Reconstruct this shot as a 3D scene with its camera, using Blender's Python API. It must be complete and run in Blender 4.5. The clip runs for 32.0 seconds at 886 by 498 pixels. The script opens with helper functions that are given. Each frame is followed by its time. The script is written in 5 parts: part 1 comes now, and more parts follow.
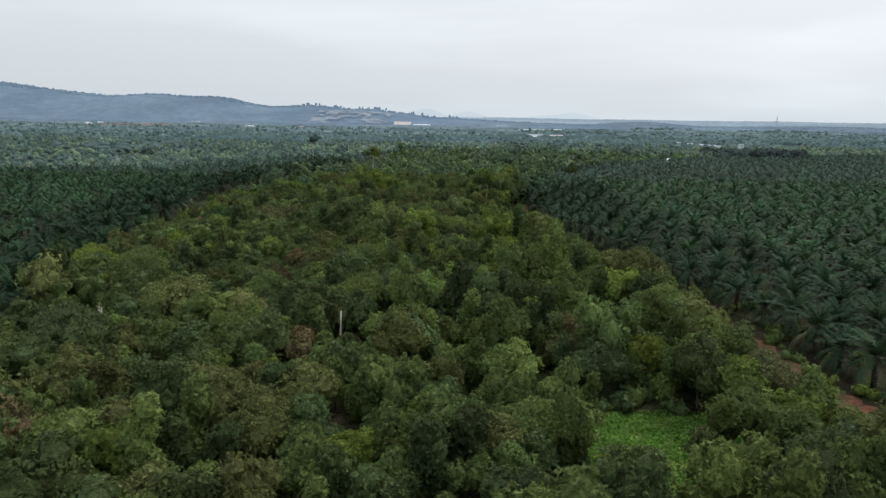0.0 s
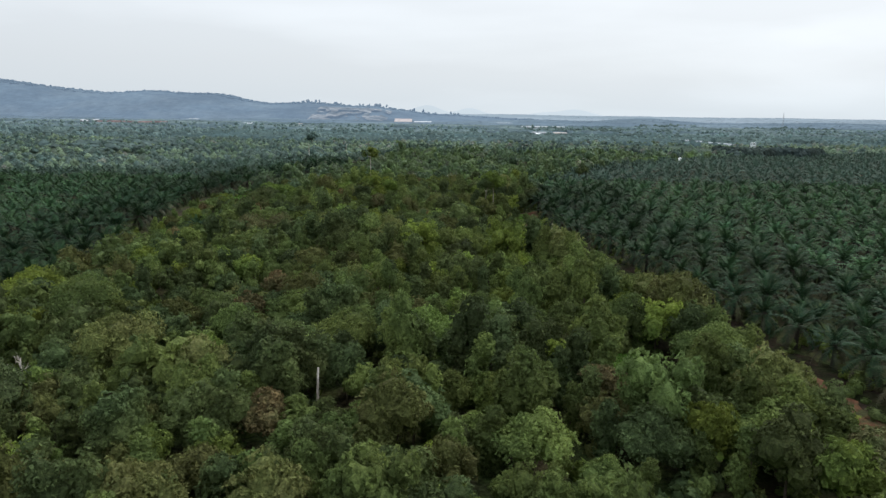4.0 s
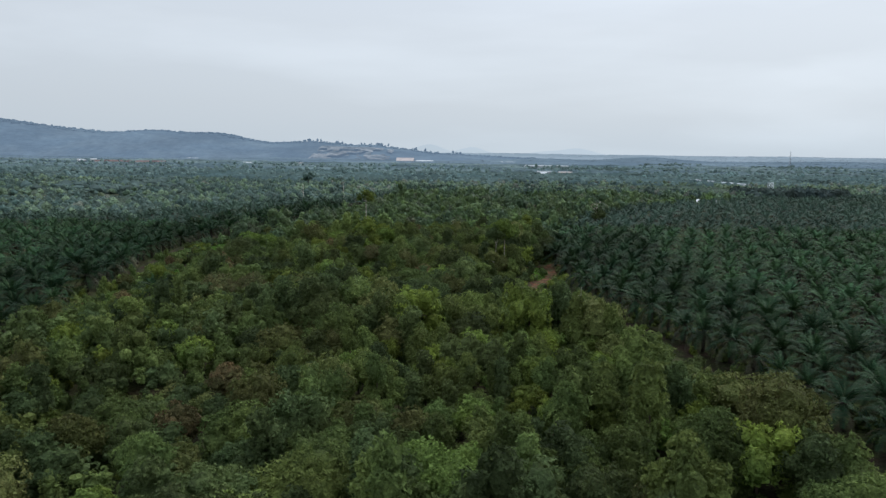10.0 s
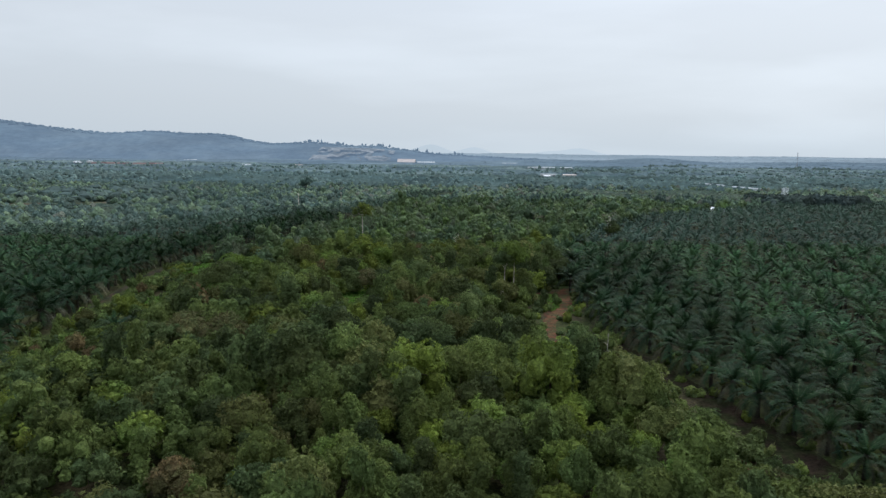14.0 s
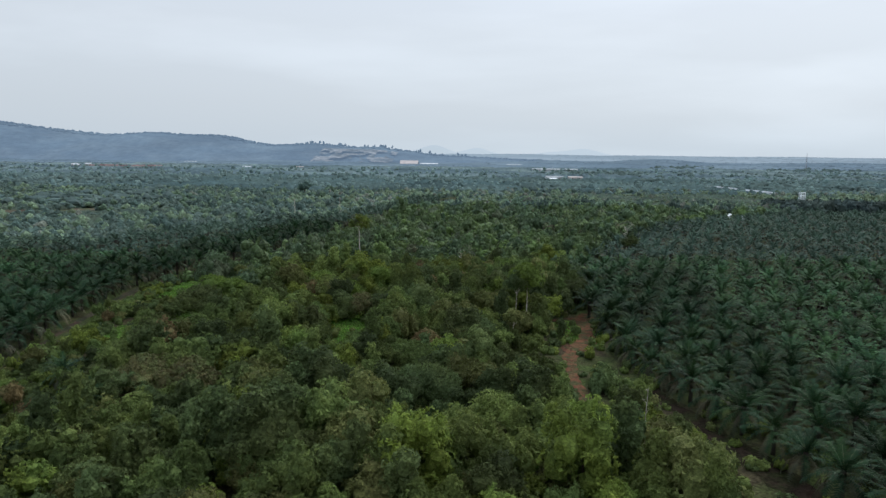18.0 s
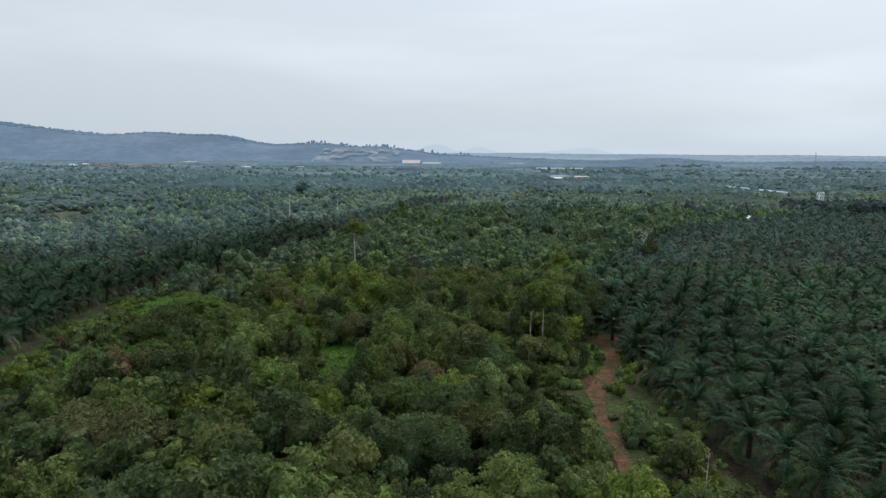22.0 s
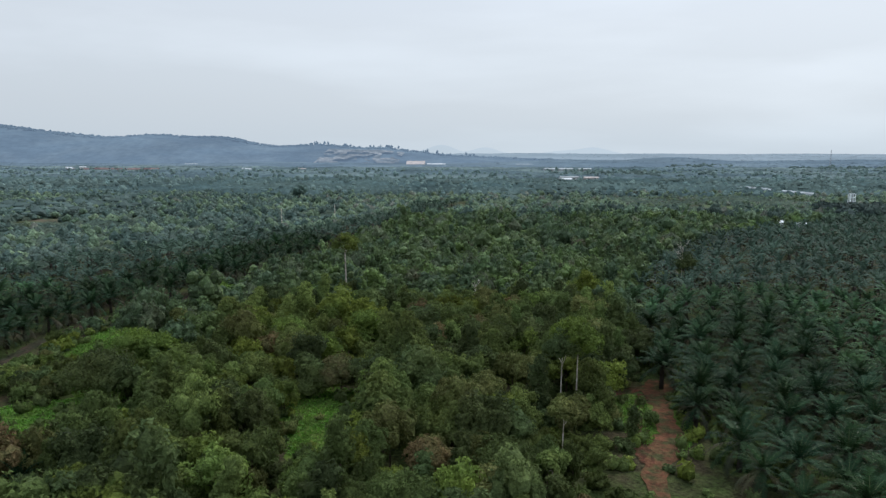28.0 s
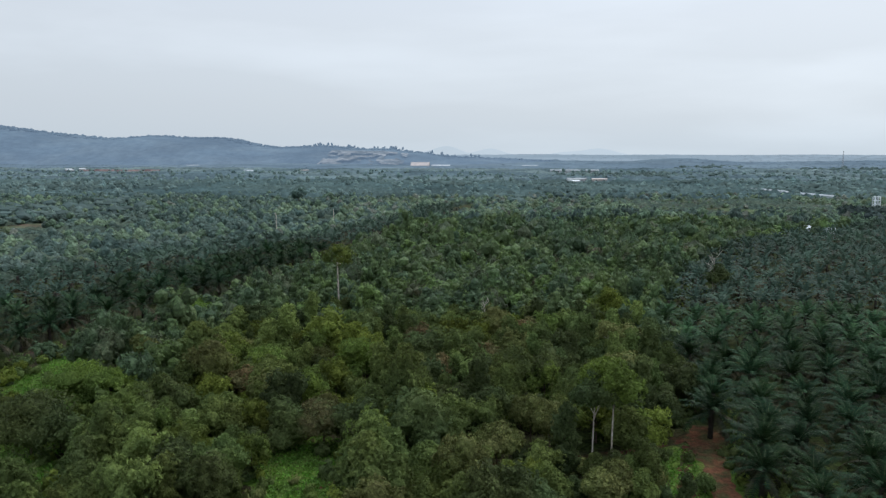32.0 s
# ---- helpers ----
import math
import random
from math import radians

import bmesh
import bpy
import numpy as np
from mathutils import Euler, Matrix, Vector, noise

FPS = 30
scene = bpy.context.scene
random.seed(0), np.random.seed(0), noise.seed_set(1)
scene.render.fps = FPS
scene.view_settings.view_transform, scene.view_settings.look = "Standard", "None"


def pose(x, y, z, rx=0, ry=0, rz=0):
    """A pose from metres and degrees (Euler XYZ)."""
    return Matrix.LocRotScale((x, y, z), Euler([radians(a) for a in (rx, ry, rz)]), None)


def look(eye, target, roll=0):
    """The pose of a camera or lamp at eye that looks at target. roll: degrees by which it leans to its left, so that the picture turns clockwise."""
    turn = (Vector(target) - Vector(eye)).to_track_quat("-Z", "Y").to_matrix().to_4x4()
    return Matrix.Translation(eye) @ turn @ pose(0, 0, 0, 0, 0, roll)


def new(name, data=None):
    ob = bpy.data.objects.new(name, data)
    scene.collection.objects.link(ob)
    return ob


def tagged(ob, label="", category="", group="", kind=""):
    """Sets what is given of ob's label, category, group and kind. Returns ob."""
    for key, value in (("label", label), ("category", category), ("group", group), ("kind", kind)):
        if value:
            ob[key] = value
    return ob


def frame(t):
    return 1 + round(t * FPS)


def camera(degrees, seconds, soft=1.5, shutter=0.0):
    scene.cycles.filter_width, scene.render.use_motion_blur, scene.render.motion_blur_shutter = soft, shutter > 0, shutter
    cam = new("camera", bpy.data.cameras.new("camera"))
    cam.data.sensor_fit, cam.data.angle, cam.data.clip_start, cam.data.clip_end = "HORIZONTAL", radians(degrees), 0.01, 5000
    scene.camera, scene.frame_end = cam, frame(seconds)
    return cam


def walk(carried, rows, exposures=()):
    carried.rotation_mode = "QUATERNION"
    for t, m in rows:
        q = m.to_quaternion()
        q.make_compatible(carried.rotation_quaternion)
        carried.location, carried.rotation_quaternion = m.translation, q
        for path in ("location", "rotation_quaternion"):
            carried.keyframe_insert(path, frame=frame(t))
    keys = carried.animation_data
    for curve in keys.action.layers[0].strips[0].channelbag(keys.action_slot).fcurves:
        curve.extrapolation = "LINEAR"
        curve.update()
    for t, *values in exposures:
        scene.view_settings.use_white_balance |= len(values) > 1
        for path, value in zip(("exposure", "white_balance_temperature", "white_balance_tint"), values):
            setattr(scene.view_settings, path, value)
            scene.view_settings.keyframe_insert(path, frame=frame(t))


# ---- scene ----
cam = camera(64.7, 32.0, soft=1.4)
METRES, EYE, TILT, LEAN, TURN = 182.7, 38.0, 0.5, 0.7, 0.0
ROWS = [
    (0.0, 0.0, 0.0, 0.0, 0.31, -11.53, -1.5),
    (0.5, -0.0005, 0.0154, 0.0003, 0.32, -11.5, -1.5),
    (1.0, -0.0009, 0.031, 0.0004, 0.33, -11.5, -1.49),
    (1.5, -0.0013, 0.0467, 0.0006, 0.35, -11.5, -1.49),
    (2.0, -0.0017, 0.0622, 0.0008, 0.37, -11.5, -1.48),
    (2.5, -0.0021, 0.078, 0.0009, 0.38, -11.51, -1.48),
    (3.0, -0.0025, 0.0935, 0.0013, 0.39, -11.52, -1.47),
    (3.5, -0.003, 0.1094, 0.0014, 0.39, -11.51, -1.46),
    (5.5, -0.0045, 0.1722, 0.0016, 0.42, -13.33, -1.43),
    (6.0, -0.0048, 0.1878, 0.0016, 0.44, -13.33, -1.43),
    (6.5, -0.0053, 0.2034, 0.0016, 0.44, -13.33, -1.43),
    (7.0, -0.0055, 0.219, 0.0015, 0.46, -13.33, -1.42),
    (7.5, -0.0059, 0.2345, 0.0015, 0.47, -13.33, -1.42),
    (8.0, -0.0061, 0.2501, 0.0014, 0.49, -13.32, -1.4),
    (8.5, -0.0065, 0.2657, 0.0016, 0.49, -13.26, -1.4),
    (9.0, -0.0068, 0.2815, 0.0019, 0.5, -11.64, -1.37),
    (9.5, -0.0069, 0.2967, 0.0014, 0.54, -9.56, -1.37),
    (10.0, -0.0074, 0.3122, 0.0009, 0.55, -8.7, -1.4),
    (10.5, -0.0078, 0.3276, 0.0007, 0.55, -8.7, -1.37),
    (11.0, -0.0082, 0.343, 0.0006, 0.57, -8.71, -1.38),
    (11.5, -0.0084, 0.359, 0.001, 0.59, -8.7, -1.37),
    (12.0, -0.0089, 0.3746, 0.0042, 0.6, -8.7, -1.39),
    (12.5, -0.0093, 0.3903, 0.0087, 0.62, -8.72, -1.36),
    (13.0, -0.0098, 0.4058, 0.0132, 0.64, -8.73, -1.36),
    (13.5, -0.0104, 0.4213, 0.0176, 0.65, -8.75, -1.32),
    (14.0, -0.0107, 0.4369, 0.0222, 0.68, -8.74, -1.34),
    (14.5, -0.0111, 0.4525, 0.0266, 0.71, -8.71, -1.3),
    (16.5, -0.0128, 0.5148, 0.0328, 0.84, -8.68, -1.32),
    (17.0, -0.0128, 0.5303, 0.0332, 0.89, -8.68, -1.3),
    (17.5, -0.0133, 0.5459, 0.0338, 0.9, -8.7, -1.28),
    (18.0, -0.0135, 0.5617, 0.034, 0.93, -8.72, -1.27),
    (18.5, -0.0138, 0.5774, 0.0343, 0.96, -8.74, -1.28),
    (19.0, -0.0139, 0.5929, 0.0344, 1.0, -8.74, -1.23),
    (19.5, -0.0144, 0.609, 0.0341, 1.02, -8.77, -1.22),
    (20.0, -0.0147, 0.6247, 0.0343, 1.04, -8.79, -1.2),
    (20.5, -0.015, 0.6404, 0.0341, 1.06, -8.81, -1.18),
    (21.0, -0.0152, 0.656, 0.034, 1.09, -8.82, -1.16),
    (21.5, -0.0158, 0.6717, 0.0341, 1.1, -8.83, -1.11),
    (22.0, -0.0159, 0.6876, 0.0331, 1.14, -8.79, -1.09),
    (22.5, -0.0162, 0.7029, 0.0329, 1.18, -8.8, -1.06),
    (23.0, -0.0165, 0.7184, 0.0327, 1.21, -8.81, -1.04),
    (23.5, -0.0165, 0.7342, 0.0324, 1.26, -8.81, -1.0),
    (24.0, -0.017, 0.7497, 0.0319, 1.28, -8.79, -0.97),
    (24.5, -0.0173, 0.765, 0.0319, 1.3, -8.8, -0.91),
    (25.0, -0.0175, 0.7806, 0.0318, 1.34, -8.79, -0.9),
    (25.5, -0.018, 0.796, 0.0317, 1.37, -8.78, -0.87),
    (27.5, -0.0189, 0.8582, 0.0312, 1.51, -8.75, -0.78),
    (28.0, -0.0192, 0.8724, 0.0313, 1.54, -8.75, -0.75),
    (28.5, -0.0196, 0.8879, 0.0311, 1.59, -8.73, -0.76),
    (29.0, -0.0194, 0.9034, 0.0309, 1.65, -8.73, -0.72),
    (29.5, -0.0199, 0.9189, 0.0306, 1.69, -8.73, -0.71),
    (30.0, -0.0202, 0.9342, 0.0305, 1.73, -8.72, -0.69),
    (30.5, -0.0207, 0.9496, 0.0302, 1.77, -8.71, -0.7),
    (31.0, -0.021, 0.9651, 0.0299, 1.81, -8.69, -0.67),
    (31.5, -0.0214, 0.9804, 0.03, 1.87, -8.7, -0.67),
    (32.0, -0.0218, 0.9958, 0.0295, 1.93, -8.66, -0.7),
]
walk(cam, [(t, pose(0, 0, EYE, TILT, LEAN, TURN) @ pose(METRES * x, METRES * y, METRES * z, 90 + pitch, roll, yaw)) for t, x, y, z, yaw, pitch, roll in ROWS],
     exposures=[(0.0, 0.12, 6620, 11), (3.5, 0.2, 6620, 11), (8.5, 0.26, 6600, 11), (10.0, -0.06, 6310, 10.5), (13.0, 0.0, 6310, 10.5), (32.0, 0.0, 6310, 10.5)])

# ---- light ----
SUN_EL, SUN_AZ = 52.0, 35.0
world = bpy.data.worlds.new("hazy_sky")
scene.world = world
world.use_nodes = True
wn, wl = world.node_tree.nodes, world.node_tree.links
wn.clear()


def wnode(kind, **values):
    n = wn.new(kind)
    for k, v in values.items():
        n.inputs[k].default_value = v
    return n


sky = wn.new("ShaderNodeTexSky")
sky.sky_type, sky.sun_disc = "NISHITA", False
sky.sun_elevation, sky.sun_rotation = radians(SUN_EL), radians(SUN_AZ)
sky.dust_density, sky.air_density = 4.0, 1.0
dim = wn.new("ShaderNodeVectorMath")
dim.operation = "SCALE"
dim.inputs["Scale"].default_value = 0.10
wl.new(sky.outputs[0], dim.inputs[0])
coord = wn.new("ShaderNodeTexCoord")
sep = wn.new("ShaderNodeSeparateXYZ")
wl.new(coord.outputs["Generated"], sep.inputs[0])
veil = wn.new("ShaderNodeValToRGB")
ramp = veil.color_ramp
ramp.elements[0].position, ramp.elements[0].color = 0.0, (0.66, 0.745, 0.81, 1)
ramp.elements[1].position, ramp.elements[1].color = 1.0, (0.74, 0.88, 1.08, 1)
for p, c in ((0.06, (0.69, 0.76, 0.82, 1)), (0.16, (0.76, 0.825, 0.885, 1)), (0.4, (0.81, 0.89, 1.0, 1))):
    e = ramp.elements.new(p)
    e.color = c
wl.new(sep.outputs["Z"], veil.inputs[0])
# thin streaks of high cloud
turn = wn.new("ShaderNodeMapping")
turn.inputs["Rotation"].default_value = (0.25, 0.35, 0.5)
turn.inputs["Scale"].default_value = (1.3, 4.0, 9.0)
wl.new(coord.outputs["Generated"], turn.inputs[0])
streak = wnode("ShaderNodeTexNoise", Scale=1.1, Detail=5.0, Roughness=0.5)
wl.new(turn.outputs[0], streak.inputs["Vector"])
band = wnode("ShaderNodeMapRange", **{"From Min": 0.44, "From Max": 0.66, "To Min": 0.965, "To Max": 1.075})
wl.new(streak.outputs[0], band.inputs[0])
cloud = wn.new("ShaderNodeVectorMath")
cloud.operation = "SCALE"
wl.new(veil.outputs[0], cloud.inputs[0])
side = wnode("ShaderNodeMapRange", **{"From Min": -0.6, "From Max": 0.6, "To Min": 0.95, "To Max": 1.06})
wl.new(sep.outputs["X"], side.inputs[0])
both = wn.new("ShaderNodeMath")
both.operation = "MULTIPLY"
wl.new(band.outputs[0], both.inputs[0])
wl.new(side.outputs[0], both.inputs[1])
wl.new(both.outputs[0], cloud.inputs["Scale"])
blend = wn.new("ShaderNodeMix")
blend.data_type = "RGBA"
blend.inputs["Factor"].default_value = 0.9
wl.new(dim.outputs[0], blend.inputs["A"])
wl.new(cloud.outputs[0], blend.inputs["B"])
back = wnode("ShaderNodeBackground", Strength=1.0)
wl.new(blend.outputs["Result"], back.inputs[0])
wout = wn.new("ShaderNodeOutputWorld")
wl.new(back.outputs[0], wout.inputs[0])

sun = new("sun", bpy.data.lights.new("sun", "SUN"))
sun.data.energy, sun.data.angle, sun.data.color = 1.5, radians(25), (1.0, 0.96, 0.9)
az = radians(SUN_AZ)
away = Vector((math.sin(az) * math.cos(radians(SUN_EL)), math.cos(az) * math.cos(radians(SUN_EL)), math.sin(radians(SUN_EL))))
sun.matrix_world = look(away * 500, (0, 0, 0))

# ---- materials ----


def surface(name, colour, vary=0.3, patch=0.12, rough=0.6, leaf=0.0, second=None, second_scale=0.1, haze_glow=None, spec=0.3, bump=0.0, bump_scale=4.0, obj=0.25, grain=0.0, grain_scale=2.2, bump_dist=0.3):
    """A rough natural surface: colour varied from piece to piece, from thing to thing and in large patches."""
    m = bpy.data.materials.new(name)
    m.use_nodes = True
    nt = m.node_tree
    n, l = nt.nodes, nt.links
    n.clear()
    geo = n.new("ShaderNodeNewGeometry")
    info = n.new("ShaderNodeObjectInfo")
    tex = n.new("ShaderNodeTexNoise")
    tex.inputs["Scale"].default_value, tex.inputs["Detail"].default_value = patch, 4.0
    l.new(geo.outputs["Position"], tex.inputs["Vector"])
    base = n.new("ShaderNodeMix")
    base.data_type = "RGBA"
    base.inputs["A"].default_value = (*colour, 1)
    base.inputs["B"].default_value = (*(second or colour), 1)
    t2 = n.new("ShaderNodeTexNoise")
    t2.inputs["Scale"].default_value, t2.inputs["Detail"].default_value = second_scale, 5.0
    l.new(geo.outputs["Position"], t2.inputs["Vector"])
    cut = n.new("ShaderNodeMapRange")
    cut.inputs["From Min"].default_value, cut.inputs["From Max"].default_value = 0.42, 0.6
    l.new(t2.outputs[0], cut.inputs[0])
    l.new(cut.outputs[0], base.inputs["Factor"])

    def amount(source, low, high, lo=0.0, hi=1.0):
        r = n.new("ShaderNodeMapRange")
        r.inputs["From Min"].default_value, r.inputs["From Max"].default_value = lo, hi
        r.inputs["To Min"].default_value, r.inputs["To Max"].default_value = low, high
        l.new(source, r.inputs[0])
        return r.outputs[0]

    a = amount(geo.outputs["Random Per Island"], 1 - vary, 1 + vary)
    b = amount(info.outputs["Random"], 1 - obj, 1 + obj)
    c = amount(tex.outputs[0], 0.72, 1.3, 0.3, 0.7)
    mul = n.new("ShaderNodeMath")
    mul.operation = "MULTIPLY"
    l.new(a, mul.inputs[0])
    l.new(b, mul.inputs[1])
    mul2 = n.new("ShaderNodeMath")
    mul2.operation = "MULTIPLY"
    l.new(mul.outputs[0], mul2.inputs[0])
    l.new(c, mul2.inputs[1])
    tint = n.new("ShaderNodeVectorMath")
    tint.operation = "SCALE"
    l.new(base.outputs["Result"], tint.inputs[0])
    if grain:
        tg = n.new("ShaderNodeTexNoise")
        tg.inputs["Scale"].default_value, tg.inputs["Detail"].default_value, tg.inputs["Roughness"].default_value = grain_scale, 4.0, 0.65
        l.new(geo.outputs["Position"], tg.inputs["Vector"])
        mul3 = n.new("ShaderNodeMath")
        mul3.operation = "MULTIPLY"
        l.new(mul2.outputs[0], mul3.inputs[0])
        l.new(amount(tg.outputs[0], 1 - grain, 1 + grain, 0.36, 0.64), mul3.inputs[1])
        mul2 = mul3
    hue = n.new("ShaderNodeHueSaturation")
    l.new(mul2.outputs[0], tint.inputs["Scale"])
    l.new(tint.outputs[0], hue.inputs["Color"])
    l.new(amount(info.outputs["Random"], 0.488, 0.504), hue.inputs["Hue"])
    p = n.new("ShaderNodeBsdfPrincipled")
    p.inputs["Roughness"].default_value = rough
    p.inputs["Specular IOR Level"].default_value = spec
    l.new(hue.outputs[0], p.inputs["Base Color"])
    if bump:
        t3 = n.new("ShaderNodeTexNoise")
        t3.inputs["Scale"].default_value, t3.inputs["Detail"].default_value = bump_scale, 6.0
        l.new(geo.outputs["Position"], t3.inputs["Vector"])
        bm_ = n.new("ShaderNodeBump")
        bm_.inputs["Strength"].default_value, bm_.inputs["Distance"].default_value = bump, bump_dist
        l.new(t3.outputs[0], bm_.inputs["Height"])
        l.new(bm_.outputs[0], p.inputs["Normal"])
    last = p.outputs[0]
    if leaf:
        tr = n.new("ShaderNodeBsdfTranslucent")
        l.new(hue.outputs[0], tr.inputs["Color"])
        mx = n.new("ShaderNodeMixShader")
        mx.inputs[0].default_value = leaf
        l.new(last, mx.inputs[1])
        l.new(tr.outputs[0], mx.inputs[2])
        last = mx.outputs[0]
    # emission added to far surfaces in place of haze
    if haze_glow:
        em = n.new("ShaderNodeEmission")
        em.inputs["Color"].default_value = (*haze_glow, 1)
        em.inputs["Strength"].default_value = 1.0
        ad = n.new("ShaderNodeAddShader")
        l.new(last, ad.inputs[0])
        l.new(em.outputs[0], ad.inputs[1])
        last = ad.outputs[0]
    out = n.new("ShaderNodeOutputMaterial")
    l.new(last, out.inputs[0])
    return m


LEAF = {
    "mid": surface("leaf_mid_green", (0.117, 0.167, 0.053), 0.24, leaf=0.33, second=(0.153, 0.194, 0.055), second_scale=0.06, obj=0.34, spec=0.05, bump=1.0, bump_scale=3.6, bump_dist=0.35, grain=0.36, grain_scale=2.6),
    "dark": surface("leaf_dark_green", (0.076, 0.110, 0.043), 0.24, leaf=0.3, second=(0.102, 0.130, 0.045), second_scale=0.07, obj=0.34, spec=0.05, bump=1.0, bump_scale=3.6, bump_dist=0.35, grain=0.36, grain_scale=2.6),
    "bright": surface("leaf_yellow_green", (0.169, 0.214, 0.040), 0.26, leaf=0.3, second=(0.138, 0.199, 0.051), second_scale=0.08, obj=0.34, spec=0.05, bump=1.0, bump_scale=3.6, bump_dist=0.35, grain=0.36, grain_scale=2.6),
    "vivid": surface("leaf_fresh_green", (0.144, 0.217, 0.042), 0.26, leaf=0.3, second=(0.126, 0.199, 0.047), second_scale=0.1, obj=0.15, spec=0.05, bump=1.0, bump_scale=3.6, bump_dist=0.35, grain=0.36, grain_scale=2.6),
    "olive": surface("leaf_olive", (0.121, 0.141, 0.044), 0.24, leaf=0.2, second=(0.147, 0.154, 0.053), second_scale=0.2, obj=0.34, spec=0.05, bump=1.0, bump_scale=3.6, bump_dist=0.35, grain=0.36, grain_scale=3.2),
    "brown": surface("leaf_golden_brown", (0.168, 0.123, 0.056), 0.24, leaf=0.15, second=(0.128, 0.123, 0.050), second_scale=0.3, obj=0.34, spec=0.05, bump=1.0, bump_scale=3.6, bump_dist=0.35, grain=0.36, grain_scale=3.2),
    "rust": surface("leaf_rusty", (0.110, 0.100, 0.043), 0.24, leaf=0.15, second=(0.098, 0.114, 0.043), second_scale=0.5, obj=0.34, spec=0.05, bump=1.0, bump_scale=3.6, bump_dist=0.35, grain=0.36, grain_scale=3.2),
    "grey": surface("leaf_grey_green", (0.104, 0.135, 0.057), 0.24, leaf=0.15, second=(0.090, 0.131, 0.049), second_scale=0.5, obj=0.34, spec=0.05, bump=1.0, bump_scale=3.6, bump_dist=0.35, grain=0.36, grain_scale=3.2),
}
# Scrub greens with distance haze painted in: lighter, greyer and bluer than the leaves.
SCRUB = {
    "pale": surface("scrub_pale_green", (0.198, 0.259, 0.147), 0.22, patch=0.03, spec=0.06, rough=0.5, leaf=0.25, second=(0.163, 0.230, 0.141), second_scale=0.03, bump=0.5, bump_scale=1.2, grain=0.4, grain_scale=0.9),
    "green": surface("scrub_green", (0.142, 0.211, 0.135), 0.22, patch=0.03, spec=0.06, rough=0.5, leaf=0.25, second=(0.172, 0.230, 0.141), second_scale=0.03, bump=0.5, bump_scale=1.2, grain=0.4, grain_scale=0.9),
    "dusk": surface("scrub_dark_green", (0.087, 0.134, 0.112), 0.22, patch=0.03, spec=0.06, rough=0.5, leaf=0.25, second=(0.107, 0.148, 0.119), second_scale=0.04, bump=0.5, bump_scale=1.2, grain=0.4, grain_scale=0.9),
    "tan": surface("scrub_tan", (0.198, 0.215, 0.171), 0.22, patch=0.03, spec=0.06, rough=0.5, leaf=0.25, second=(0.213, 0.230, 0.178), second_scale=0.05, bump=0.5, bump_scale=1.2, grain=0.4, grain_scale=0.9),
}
# Leaf greens again, with haze painted in for the farther stretch of forest.
HAZY_STRIP = {
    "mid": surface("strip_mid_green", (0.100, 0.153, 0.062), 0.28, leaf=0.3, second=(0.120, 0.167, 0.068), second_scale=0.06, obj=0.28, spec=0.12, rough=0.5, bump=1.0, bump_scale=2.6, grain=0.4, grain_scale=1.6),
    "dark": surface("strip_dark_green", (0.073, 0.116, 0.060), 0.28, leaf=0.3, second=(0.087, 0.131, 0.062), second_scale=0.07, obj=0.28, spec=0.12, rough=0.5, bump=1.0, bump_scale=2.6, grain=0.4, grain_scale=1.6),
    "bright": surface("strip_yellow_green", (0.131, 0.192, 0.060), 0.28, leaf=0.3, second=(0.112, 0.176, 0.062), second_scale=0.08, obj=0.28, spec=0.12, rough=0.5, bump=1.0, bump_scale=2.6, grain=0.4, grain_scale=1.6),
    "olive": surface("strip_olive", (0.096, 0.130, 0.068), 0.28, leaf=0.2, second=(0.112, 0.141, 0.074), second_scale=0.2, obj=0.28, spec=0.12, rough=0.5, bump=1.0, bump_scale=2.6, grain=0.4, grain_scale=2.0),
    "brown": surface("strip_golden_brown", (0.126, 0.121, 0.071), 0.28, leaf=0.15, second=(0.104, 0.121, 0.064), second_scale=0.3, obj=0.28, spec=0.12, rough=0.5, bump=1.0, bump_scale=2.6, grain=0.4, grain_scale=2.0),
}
# Floor under the scrub, its colour darkened in place of shade between the trees.
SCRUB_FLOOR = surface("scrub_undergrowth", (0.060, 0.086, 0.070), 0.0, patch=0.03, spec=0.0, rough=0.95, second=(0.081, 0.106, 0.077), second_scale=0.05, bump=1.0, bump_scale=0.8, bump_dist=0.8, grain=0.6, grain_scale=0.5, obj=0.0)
MEADOW = surface("rough_meadow", (0.096, 0.130, 0.066), 0.0, patch=0.05, spec=0.0, rough=0.95, second=(0.125, 0.140, 0.085), second_scale=0.06, grain=0.4, grain_scale=0.5, obj=0.0)
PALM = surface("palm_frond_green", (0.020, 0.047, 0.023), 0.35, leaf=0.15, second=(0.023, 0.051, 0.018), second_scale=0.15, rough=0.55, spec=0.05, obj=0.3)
# Palms further off: haze is painted into the colour, lighter and bluer with distance.
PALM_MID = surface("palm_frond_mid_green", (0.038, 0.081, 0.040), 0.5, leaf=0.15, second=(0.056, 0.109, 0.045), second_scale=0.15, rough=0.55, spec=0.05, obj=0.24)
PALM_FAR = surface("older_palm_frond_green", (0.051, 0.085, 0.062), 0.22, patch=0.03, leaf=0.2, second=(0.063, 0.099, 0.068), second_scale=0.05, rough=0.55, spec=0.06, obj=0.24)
PALM_OLD = surface("palm_frond_old", (0.075, 0.066, 0.034), 0.35, leaf=0.1, second=(0.048, 0.060, 0.030), second_scale=0.3, rough=0.6, spec=0.2)
RACHIS = surface("palm_rachis", (0.075, 0.095, 0.035), 0.2, rough=0.5)
